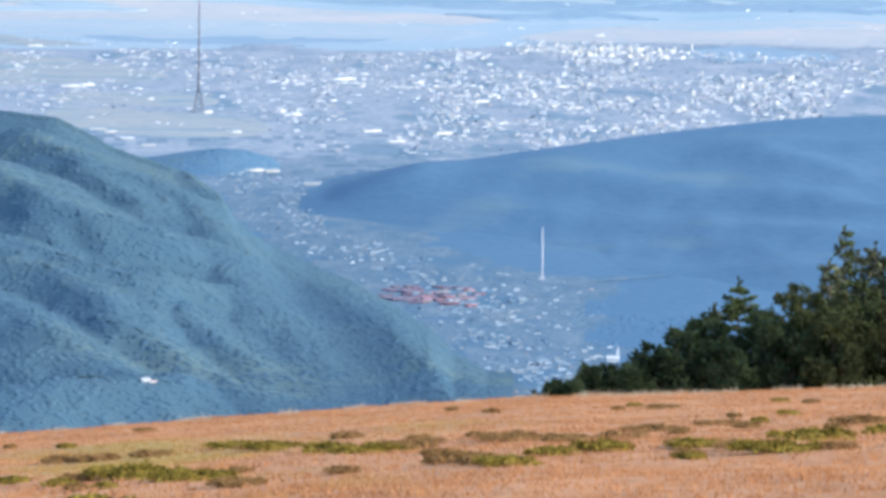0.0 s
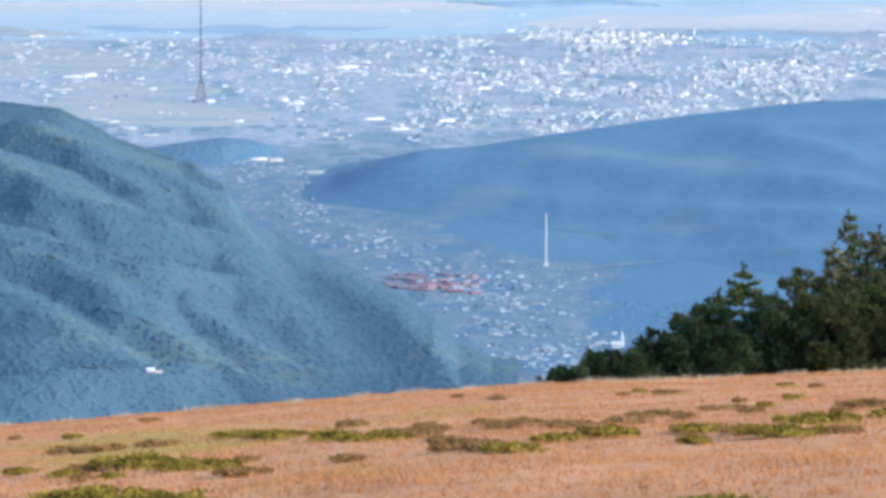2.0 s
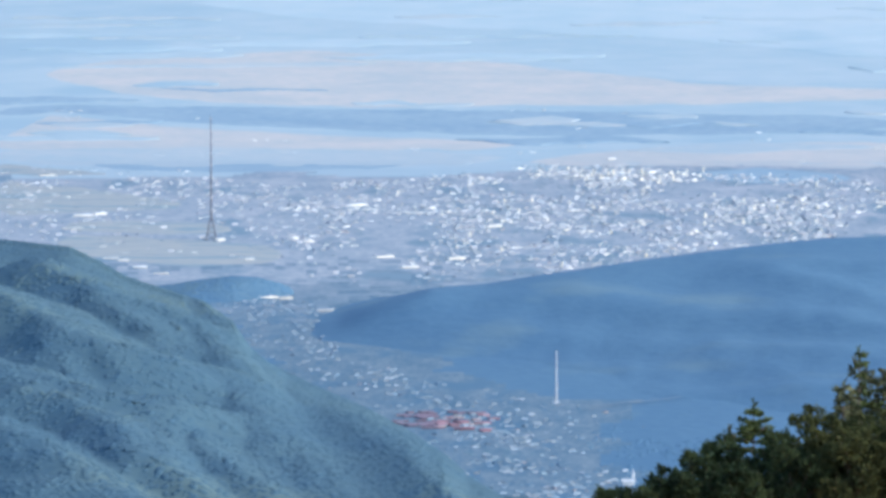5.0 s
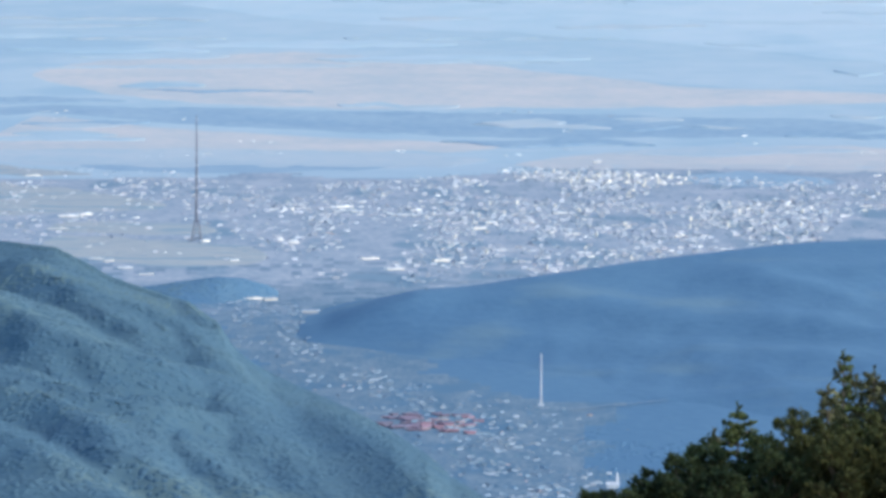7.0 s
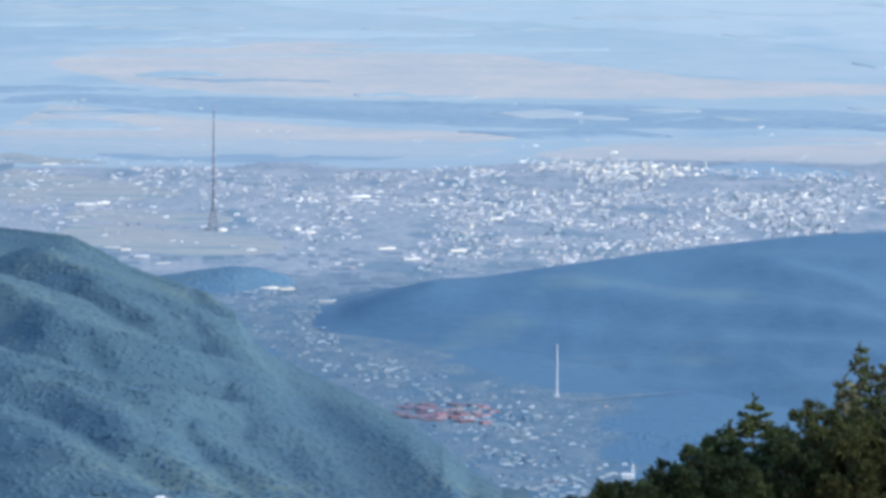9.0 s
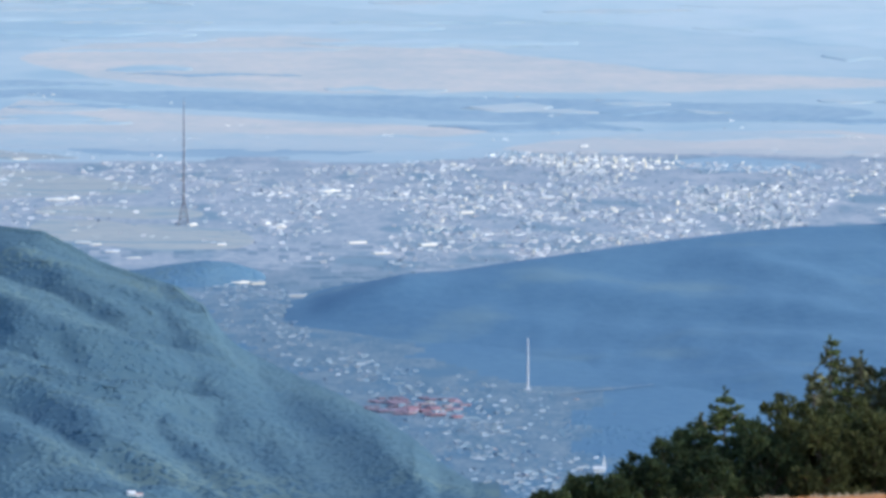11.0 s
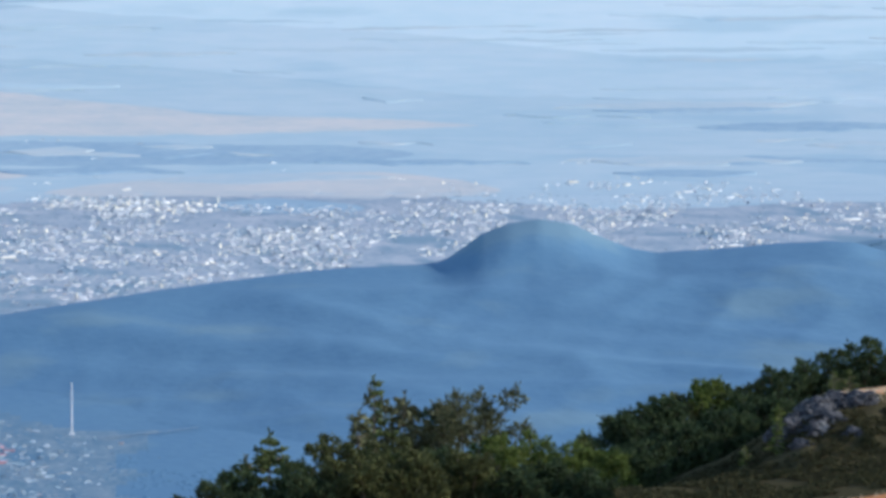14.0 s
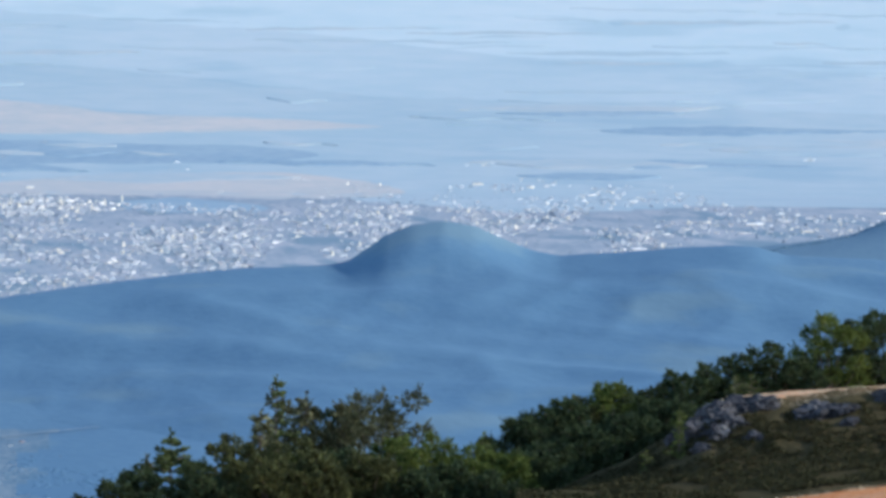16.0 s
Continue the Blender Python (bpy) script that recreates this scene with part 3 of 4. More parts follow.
for i in range(26):  # the pale rows of tower blocks on the far side
    put("block", i % 3, 33 + 1.15 * i + rnd.uniform(-0.5, 0.5), 52.6 + 0.9 * math.sin(i * 1.7) + rnd.uniform(-0.3, 0.3), rnd.uniform(30, 46), 0.8, rnd.uniform(1.2, 2.0))
for e, d, turn, long in (
        (-85.5, 61.7, 2, 1.7), (-81.5, 61.3, 5, 0.9), (-88, 64.7, 2, 1.3), (-19, 60.2, 3, 2.0), (-20.5, 59.3, 3, 1.6), (-6.4, 61.0, 3, 1.3), (-79, 71.8, -4, 0.9), (-76, 72.3, -4, 0.6),
        (-72, 74.0, -4, 0.8), (-67, 75.4, -6, 0.8), (-94, 52.1, -4, 1.2), (-42, 81.2, 6, 1.1), (-39, 80.4, 10, 0.8), (-37.5, 81.4, -8, 0.7), (-28, 84.2, -8, 0.8), (-53, 67.5, 10, 0.5),
        (-32, 67.8, 0, 0.6), (-31, 60.5, 4, 0.8), (12, 64.3, 6, 1.0), (15, 63.0, 6, 0.7), (-14, 71.5, 6, 1.1), (-8, 74.0, 4, 1.0), (3, 72.0, 6, 1.0), (215, 55.9, 4, 1.5), (186, 62, 6, 0.8),
        (203, 55.5, 4, 0.7), (147, 46.6, 0, 0.9), (160, 47.2, 0, 0.5), (228, 57.5, 5, 0.9), (247, 53.0, 14, 1.0), (251, 52.2, 14, 1.0), (89, 61.5, 8, 0.7), (40, 48.2, 4, 0.7), (-46, 72.2, 0, 0.5)):
    put("hall", 0, e, d, turn + 16 + 8 * math.sin(7 * e), 0.75 * long, 0.85 + 0.3 * math.sin(11 * e))


def joined_town(name, count, low, high, size, material, label, steep, valley=False):
    verts, faces = [], []
    for _ in range(count):
        if valley:
            d = rnd.uniform(81, 134)
            e, k = rnd.gauss(curve(VALLEY, d), curve(SPREAD, d) * 0.6), "house"
            if not open_land(e, far_y(d)) or rough(e * 10, d * 30, 90, 4) < -0.25:
                continue
        else:
            e, d, k = town_site()
            if d > 82:
                continue
        y = far_y(d)
        w, l, h = size * (0.7 + 3.6 * rnd.random() ** 2), size * rnd.uniform(0.6, 0.9), rnd.uniform(low, high) * (1.4 if k == "block" else 1)
        if d > 80:
            w, l, h = 0.4 * w, 0.5 * l, 0.38 * h
        a = radians(rnd.choice((26, 32, 38, 42, 34, 116)) + rnd.uniform(-7, 7))
        x0, z0, b = e * y / 1000, ground_z(e * y / 1000, y) - 0.3, len(verts)
        rf = h + steep * w * rnd.uniform(0.5, 1)
        for px, py, pz in ((-w, -l, 0), (w, -l, 0), (w, l, 0), (-w, l, 0), (-w, -l, h), (w, -l, h), (w, l, h), (-w, l, h), (-w, 0, rf), (w, 0, rf)):
            verts.append((x0 + (px * math.cos(a) - py * math.sin(a)) / 2, y + (px * math.sin(a) + py * math.cos(a)) / 2, z0 + pz))
        for f in ((0, 1, 5, 4), (1, 2, 6, 5), (2, 3, 7, 6), (3, 0, 4, 7), (4, 5, 9, 8), (6, 7, 8, 9), (5, 6, 9), (7, 4, 8)):
            faces.append(tuple(b + i for i in f))
    return tagged(new(name, mesh_of(name, verts, faces, material)), label, "houses", kind="stuff")


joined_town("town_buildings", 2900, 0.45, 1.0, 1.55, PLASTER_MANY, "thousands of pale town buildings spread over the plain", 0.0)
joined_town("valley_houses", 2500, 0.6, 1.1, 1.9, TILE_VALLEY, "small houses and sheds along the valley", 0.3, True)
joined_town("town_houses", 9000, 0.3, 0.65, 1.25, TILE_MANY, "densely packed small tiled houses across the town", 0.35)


def hamlets(count):
    """Far farms and hamlets, in loose rows on the plain beyond the town."""
    verts, faces = [], []
    for _ in range(count):
        e0, d0 = rnd.uniform(-100, 230), rnd.uniform(36, 48)
        for _ in range(rnd.choice((2, 3, 5, 8))):
            e, d = e0 + rnd.gauss(0, 2.4), d0 + rnd.gauss(0, 0.18)
            y = far_y(d)
            x, z, w, h, b = e * y / 1000, ground_z(e * y / 1000, y) + 0.3, rnd.uniform(0.7, 2.6), rnd.uniform(0.3, 0.6), len(verts)
            verts += [(x - w, y - 0.4 * w, z - 1), (x + w, y + 0.4 * w, z - 1), (x + w, y + 0.4 * w, z + h), (x - w, y - 0.4 * w, z + h),
                      (x - w - 0.8, y + 1.6, z - 1), (x + w - 0.8, y + 2.4, z - 1), (x + w - 0.8, y + 2.4, z + h), (x - w - 0.8, y + 1.6, z + h)]
            faces += [tuple(b + i for i in f) for f in ((0, 1, 2, 3), (1, 5, 6, 2), (5, 4, 7, 6), (4, 0, 3, 7), (3, 2, 6, 7))]
    return tagged(new("hamlet_houses", mesh_of("hamlet_houses", verts, faces, PLASTER_MANY)), "scattered pale farmhouses on the far plain", "houses", kind="stuff")


hamlets(26)


def town_trees(count):
    r2, verts, faces = np.random.RandomState(5), [], []
    for _ in range(count):
        e, d, k = town_site()
        e, d = e + r2.normal(0, 3), max(50, d + r2.normal(0, 2))
        if d > 81 or d < curve(TOWN_EDGE, e):
            continue
        y = far_y(d)
        x, r, k = e * y / 1000, r2.uniform(0.7, 1.9), len(verts)
        z = ground_z(x, y)
        verts += [(x, y, z + 0.5 * r)] + [(x + r * math.cos(i * 1.26), y + r * math.sin(i * 1.26), z + 0.28 * r) for i in range(5)] + \
                 [(x + 0.8 * r * math.cos(i * 1.26), y + 0.8 * r * math.sin(i * 1.26), z - 0.2) for i in range(5)]
        for i in range(5):
            j = (i + 1) % 5
            faces += [(k, k + 1 + i, k + 1 + j), (k + 1 + i, k + 6 + i, k + 6 + j, k + 1 + j)]
    return tagged(new("town_trees", mesh_of("town_trees", verts, faces, ORCHARD)), "trees between the houses of the town, haze put into their blue-grey", "trees", kind="stuff")


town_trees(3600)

def valley_wood(count):
    """Trees over the valley floor between the houses."""
    r2, verts, faces = np.random.RandomState(9), [], []
    for _ in range(count):
        e, d = r2.uniform(-48, 150), r2.uniform(80, 146)
        y = 1000 * (EYE - PLAIN_Z) / d
        off = abs(e - curve(VALLEY, d)) / curve(SPREAD, d)
        if not open_land(e, y) or (off < 1.1 and r2.rand() < 0.75) or rough(e * 10, d * 25, 160, 21) < -0.1:
            continue
        x, r, k = e * y / 1000, r2.uniform(0.8, 1.8), len(verts)
        z = ground_z(x, y)
        verts += [(x, y, z + 0.2 * r)] + [(x + 0.75 * r * math.cos(i * 1.26), y + 0.75 * r * math.sin(i * 1.26), z + 0.13 * r) for i in range(5)] + \
                 [(x + r * math.cos(i * 1.26), y + r * math.sin(i * 1.26), z - 0.2) for i in range(5)]
        for i in range(5):
            j = (i + 1) % 5
            faces += [(k, k + 1 + i, k + 1 + j), (k + 1 + i, k + 6 + i, k + 6 + j, k + 1 + j)]
    me = mesh_of("valley_trees", verts, faces, CANOPY_FAR)
    me.polygons.foreach_set("use_smooth", [True] * len(faces))
    return tagged(new("valley_trees", me), "scattered woods and orchards on the valley floor", "trees", kind="stuff")


valley_wood(12000)

# red works in the valley
works_lot = random.Random(3)
for i in range(58):
    q = works_lot.random()
    e, d = -11 + 24 * q, 107.8 + 4.4 * works_lot.random() ** 0.8 + 1.2 * q
    y, w = far_y(d), works_lot.uniform(2.5, 6)
    bright = q > 0.4 and d > 109.3
    works = tagged(new("factory_hall"), "long factory hall with faded red sheet walls and roof" if bright else "long low factory hall under dark red roofing", "factory hall", "works in the valley")
    bm, rf = house_mesh(w, 3.6, works_lot.uniform(0.5, 1.1) if bright else 0.7, 0.3)
    part("wall", bm, RED_SHEET if bright else RED_DARK, works)
    part("roof", rf, (RED_SHEET if i % 5 else TILE) if bright else RED_DARK, works)
    works.matrix_basis = pose(e * y / 1000, y, ground_z(e * y / 1000, y) - 0.2, 0, 0, works_lot.uniform(4, 26))

# tall white chimney
y = far_y(106.4)
stack = tagged(new("chimney"), "tall slender white concrete factory chimney with bands", "chimney")
shaft = part("shaft", rod(bmesh.new(), (0, 0, 0), (0, 0, 23.6), 0.5, 0.27, 20), CONCRETE, stack)
for k in range(5):
    part("band", rod(bmesh.new(), (0, 0, 2.2 + 4.4 * k), (0, 0, 4.6 + 4.4 * k), 0.52 - 0.043 * k, 0.50 - 0.043 * k, 20), STEEL_PALE, shaft, "dull painted band")
part("plinth", box(bmesh.new(), 0, 0, -0.5, 2.6, 2.4, 1.2), CONCRETE, stack)
stack.matrix_basis = pose(0.0270 * y, y, PLAIN_Z)

# tall mast on a flared lattice foot
y = far_y(67.4)
mast = tagged(new("radio_mast"), "very tall dark steel mast on a flared lattice foot", "mast")
foot = bmesh.new()
for sx, sy in ((-1, -1), (1, -1), (1, 1), (-1, 1)):
    rod(foot, (3.6 * sx, 3.6 * sy, 0), (1.2 * sx, 1.2 * sy, 15), 0.45, 0.35)
    for k in range(4):
        w0, w1 = 3.6 - 0.6 * k, 3.0 - 0.6 * k
        rod(foot, (w0 * sx, w0 * sy, 3.7 * k), (-w1 * sy, w1 * sx, 3.7 * k + 3.7), 0.22, 0.22)
part("lattice_foot", foot, STEEL, mast)
for k in range(9):
    r = 1.15 - 0.085 * k
    piece = part("segment", rod(bmesh.new(), (0, 0, 14 + 8 * k), (0, 0, 21.6 + 8 * k), r, r - 0.07, 10), STEEL, mast)
    part("collar", rod(bmesh.new(), (0, 0, 21.6 + 8 * k), (0, 0, 22.3 + 8 * k), r + 0.12, r + 0.1, 10), STEEL_PALE, piece)
part("tip", rod(bmesh.new(), (0, 0, 86), (0, 0, 90), 0.25, 0.08, 8), STEEL, mast)
mast.matrix_basis = pose(-0.0551 * y, y, PLAIN_Z)

# church by the lower road
y = far_y(126)
church = tagged(new("church"), "small white church with a pointed tower", "church")
bm, rf = house_mesh(4.2, 2.2, 1.5, 0.9)
part("wall", bm, CONCRETE, church)
part("roof", rf, CONCRETE, church)
part("tower", box(bmesh.new(), 1.9, 0, 0, 1.0, 1.0, 3.6), CONCRETE, church)
part("spire", rod(bmesh.new(), (1.9, 0, 3.6), (1.9, 0, 6.6), 0.6, 0.05, 8), CONCRETE, church)
church.matrix_basis = pose(0.0442 * y, y, PLAIN_Z - 0.2, 0, 0, 8)

# lodge in the forest
y = 1245.0
while y < 1900 and 1000 * (EYE - hill_z(-0.0675 * y, y, *LEFT)) / y > 132.4:
    y += 2
x = -0.0675 * y
lodge = tagged(new("lodge"), "white forest lodge with a steep bright roof", "lodge")
bm, rf = house_mesh(2.6, 1.6, 0.8, 0.7)
part("wall", bm, CONCRETE, lodge)
part("roof", rf, CONCRETE, lodge)
bm, rf = house_mesh(2.4, 1.4, 0.6, 0.5)
for q in (bm, rf):
    bmesh.ops.translate(q, vec=(2.6, -0.3, -0.5), verts=q.verts)
part("annex", bm, CONCRETE, lodge)
part("annex_roof", rf, TILE, lodge, "clay tile roof of the annex")
lodge.matrix_basis = pose(x, y, hill_z(x, y, *LEFT) + 0.15, 0, 0, 25)

# road out of the valley
verts, faces = [], []
for i in range(24):
    e, d = 34 + 23 * i / 23, 107.6 - 2.2 * i / 23 + 0.06 * math.sin(i * 0.5)
    y = far_y(d)
    verts += [(e * y / 1000, y - 1.1, PLAIN_Z + 0.9), (e * y / 1000, y + 1.1, PLAIN_Z + 0.9)]
    if i:
        faces.append((2 * i - 2, 2 * i, 2 * i + 1, 2 * i - 1))
tagged(new("road", mesh_of("road", verts, faces, ASPHALT)), "pale road running out of the valley", "road", kind="structure")


# ---- rocky bank at the edge of the meadow ----
BANK_D = [(150, 128), (164, 122.8), (175, 118.4), (185, 114.5), (193, 109.5), (199, 105.5), (203, 101), (210.7, 98.6), (222, 97.4), (240, 96.4), (267, 94.6), (330, 90)]


def bank_z(x, y):
    e = 1000 * x / y
    top = EYE - 158 * curve(BANK_D, e) / 1000
    low = ground_z(x, min(y, CREST_Y)) - 0.25 if y < 150 else ground_z(x, CREST_Y) - 0.6
    t = (y - 148.0) / 10.0
    bumps = 0.22 * rough(x, y, 3.0, 8) + 0.10 * rough(x, y, 0.9, 12)
    if y <= 158:
        s = 0.35 * ease(t) + 0.65 * min(1, max(0, t)) ** 1.4
        return low + (top - low) * s + bumps * min(1, max(0, 3 * t))
    return top - 0.085 * (y - 158) - 0.014 * max(0, y - 166) ** 2 + 0.4 * bumps


def bank_pick(x, y, z):
    return 1 if y > 158.0 + 0.6 * rough(x, y, 1.5) and 1000 * x / y > 212 + 6 * rough(y, x, 2.0) else 0


tagged(new("bank", grid_mesh("bank", [142 + 0.5 * i for i in range(100)], [0.158 + 0.0016 * i for i in range(115)],
                             lambda c, y: (c * y, y, bank_z(c * y, y)), bank_pick, BANK, MEADOW)),
       "dark heath bank with shade put into its colour and a dry grass top", "bank", kind="structure")


def heath(count):
    """Low heath shrubs over the face of the bank."""
    r2, verts, faces = np.random.RandomState(31), [], []
    for _ in range(count):
        e, y = r2.uniform(158, 290), r2.uniform(143.5, 158.5)
        x = e * y / 1000
        if rough(x, y, 2.2, 14) < -0.3 or (y > 156 and e > 205):
            continue
        z, h, k = bank_z(x, y), r2.uniform(0.05, 0.15), len(verts)
        for _ in range(4):
            a, l = r2.uniform(0, 6.283), h * r2.uniform(0.5, 1.2)
            p, q = Vector((x, y, z + h * r2.uniform(0.0, 0.6))), Vector((l * math.cos(a), l * math.sin(a), h * r2.uniform(0.3, 1)))
            side, k = Vector((-math.sin(a), math.cos(a), 0.2)) * l * 0.4, len(verts)
            verts += [p, p + q * 0.6 + side, p + q, p + q * 0.6 - side]
            faces.append((k, k + 1, k + 2, k + 3))
    return tagged(new("heath", mesh_of("heath", verts, faces, HEATH)), "dark low heath covering the bank, deepened by shade put into its colour", "heath", kind="stuff")


heath(20000)


def boulder(x, y, z, w, l, h, seed):
    bm = bmesh.new()
    bmesh.ops.create_icosphere(bm, subdivisions=4, radius=1)
    for v in bm.verts:
        p = v.co * 1.3 + Vector((seed * 7.1, 0, 0))
        k = 1 + 0.34 * noise.fractal(p, 1.0, 2.0, 3) - 0.4 * abs(noise.noise(p * 1.9)) + 0.16 * noise.noise(p * 5.3)
        c = noise.cell_vector(p * 1.4)
        v.co = Vector((v.co.x * w, v.co.y * l, v.co.z * h)) * k + 0.15 * c * min(w, h)
    me = bpy.data.meshes.new("rock")
    bm.to_mesh(me)
    bm.free()
    me.materials.append(ROCK)
    ob = tagged(new("rock", me), "weathered grey rock half sunk in the heath bank", "rock", "rocks of the bank")
    ob.matrix_basis = pose(x, y, z, 6 * math.sin(seed), 9 * math.cos(seed), 40 * math.sin(seed * 3))


for i, (e, d, w, h) in enumerate(((201, 106.5, 0.9, 0.9), (205, 104.0, 1.0, 0.9), (209, 101.5, 1.1, 0.75), (214, 100.5, 1.1, 0.7), (218.5, 99.8, 0.9, 0.6), (207, 107, 0.8, 0.6),
                                  (211, 104.5, 0.9, 0.55), (197, 108.5, 0.6, 0.5), (232, 101.2, 1.1, 0.5), (236, 101, 0.9, 0.45), (240, 104, 0.5, 0.3), (250, 97.8, 1.0, 0.55),
                                  (254, 98, 0.7, 0.4), (216, 108, 0.5, 0.3), (262, 99, 0.9, 0.4), (203, 110, 0.5, 0.35))):
    y = 144.0
    while y < 159 and 1000 * (EYE - bank_z(e * y / 1000, y)) / y > d + 0.3:
        y += 0.25
    boulder(e * y / 1000, y, bank_z(e * y / 1000, y) - 0.3 * h, 0.95 * w, 0.7 * w, 0.85 * h, i + 1)


# ---- trees ----
def sprays(places, size, droop, seed):
    """Small bent leaf sprays at the places given, joined."""
    r2, verts, faces = np.random.RandomState(seed), [], []
    for (x, y, z), (ux, uy, uz), s in places:
        out = Vector((ux, uy, uz - droop)) + Vector(r2.normal(0, 0.3, 3))
        out.normalize()
        side = out.cross(Vector(r2.normal(0, 1, 3)))
        side.normalize()
        up = out.cross(side)
        l, w, k, p = size * s * r2.uniform(0.7, 1.6), size * s * r2.uniform(0.2, 0.42), len(verts), Vector((x, y, z))
        verts += [p - out * l * 0.2, p + out * l * 0.45 + side * w + up * w * 0.3, p + out * l, p + out * l * 0.45 - side * w + up * w * 0.3, p + out * l * 0.5 + up * w * 0.9]
        faces += [(k, k + 1, k + 4), (k + 1, k + 2, k + 4), (k + 2, k + 3, k + 4), (k + 3, k, k + 4)]
    return verts, faces


def conifer(name, height, width, thin, leaf, label, seed, bare=0.0, gap=1.0):
    """A spruce: tapered trunk, whorls of drooping limbs, needle sprays along each limb."""
    r2 = random.Random(seed)
    root = tagged(new(name), label, "tree", "trees at the meadow's edge")
    part("trunk", rod(bmesh.new(), (0, 0, -0.4), (0, 0, height * 0.98), 0.018 * height, 0.006, 8), BARK, root)
    limbs, places = ([], []), []
    z = 0.06 * height
    while z < height * 0.97:
        f = z / height
        reach = (width * (1 - f) ** 0.65 + 0.05) * (0.75 + 0.35 * math.sin(9 * f + seed))
        for k in range(r2.choice((3, 4, 5)) if f < 0.8 else 3):
            a, l = r2.uniform(0, 6.283), reach * r2.uniform(0.45, 1.15)
            rise = 0.55 * (f - 0.45) + r2.uniform(-0.1, 0.15)
            p, q = Vector((0, 0, z)), Vector((l * math.cos(a), l * math.sin(a), z + rise * l))
            twig(limbs, p, q, 0.02 + 0.012 * l, 0.006, 4)
            if r2.random() < bare * (0.5 + f):
                continue
            n = int(10 + 34 * l * thin)
            for i in range(n):
                t = (i + r2.random()) / n
                if t < 0.15:
                    continue
                c = p.lerp(q, t) + Vector((r2.gauss(0, 0.09), r2.gauss(0, 0.09), r2.gauss(-0.03, 0.04))) * (0.4 + l * 0.7)
                b = a + r2.choice((-0.9, 0, 0.9))
                places.append((c, (math.cos(b), math.sin(b), 0.25 * rise), 1.2 - 0.5 * t))
        z += r2.uniform(0.16, 0.34) * (height / 8) ** 0.5 * gap
    for i in range(10):
        places.append(((0, 0, height * (0.93 + 0.007 * i)), (r2.uniform(-1, 1), r2.uniform(-1, 1), 1.6), 0.7))
    twigs = tagged(new("limb", mesh_of("limb", *limbs, BARK)), "thin drooping limbs", kind="stuff")
    twigs.parent = root
    verts, faces = sprays(places, 0.25 * min(1, height / 5), 0.2, seed)
    crown = new("crown", mesh_of("crown", verts, faces, leaf))
    crown.parent = root
    return root


def broadleaf(name, height, width, leaf, label, seed, lobes=26, density=520, base=0.12, shoulder=0.92, shoots=5, upright=0.0):
    """A bushy tree: trunk, forking limbs and a crown of many leaf sprays in uneven clusters, with gaps and shoots that stand out."""
    r2 = random.Random(seed)
    root = tagged(new(name), label, "tree", "trees at the meadow's edge")
    part("trunk", rod(bmesh.new(), (0, 0, -0.4), (0.05 * width, 0, height * 0.6), 0.02 * height + 0.02, 0.03, 8), BARK, root)
    limbs, places = ([], []), []
    for k in range(lobes):
        f = (k + 0.5) / lobes
        a = k * 2.4 + r2.uniform(-0.5, 0.5)
        r = width * math.sin(math.pi * (0.22 + (shoulder - 0.22) * f)) ** 0.8 * r2.uniform(0.35, 1.0)
        c = Vector((r * math.cos(a), r * math.sin(a), height * (base + (0.97 - base) * f) * r2.uniform(0.93, 1.03)))
        size = (0.18 + 0.21 * width) * r2.uniform(0.7, 1.35) * (1.1 - 0.55 * f)
        twig(limbs, (0, 0, c.z * 0.5), c, 0.025 + 0.01 * width, 0.008, 4)
        for i in range(int(1.7 * density * size * (0.6 + size))):
            v = Vector((r2.gauss(0, 1), r2.gauss(0, 1), r2.gauss(0, 1)))
            v.normalize()
            if noise.noise((c + v) * 3.1) < -0.34:
                continue
            rad = size * (0.35 + 0.85 * r2.random() ** 0.7)
            places.append((c + Vector((v.x * 1.15, v.y * 1.15, v.z * 0.75)) * rad, (v.x, v.y, v.z + 0.3), r2.uniform(0.6, 1.2)))
        for i in range(shoots):
            b = a + r2.uniform(-0.8, 0.8)
            way = Vector((math.cos(b), math.sin(b), r2.uniform(0.3, 1.6) + upright))
            way.normalize()
            long = size * r2.uniform(0.9, 1.7 + 0.5 * upright)
            twig(limbs, c, c + way * long, 0.012, 0.004, 3)
            for j in range(9):
                places.append((c + way * long * (0.3 + 0.08 * j), (way.x + r2.gauss(0, 0.7), way.y + r2.gauss(0, 0.7), way.z), 0.7))
    twigs = tagged(new("limb", mesh_of("limb", *limbs, BARK)), "forking limbs", kind="stuff")
    twigs.parent = root
    verts, faces = sprays(places, 0.15, 0.05, seed)
    crown = new("crown", mesh_of("crown", verts, faces, leaf))
    crown.parent = root
    return root


def stand(e, y):
    """The ground under a tree."""
    x = e * y / 1000
    z = ground_z(x, y)
    if e > 152 and y < 191:
        z = max(z, bank_z(x, y))
    return x, y, z


def tall(e, d, y):
    x, y, z = stand(e, y)
    return EYE - d * y / 1000 - z


def plant(ob, e, y, turn=0.0, scale=1.0):
    x, y, z = stand(e, y)
    ob.matrix_basis = pose(x, y, z, 0, 0, turn) @ Matrix.Scale(scale, 4)
    return ob


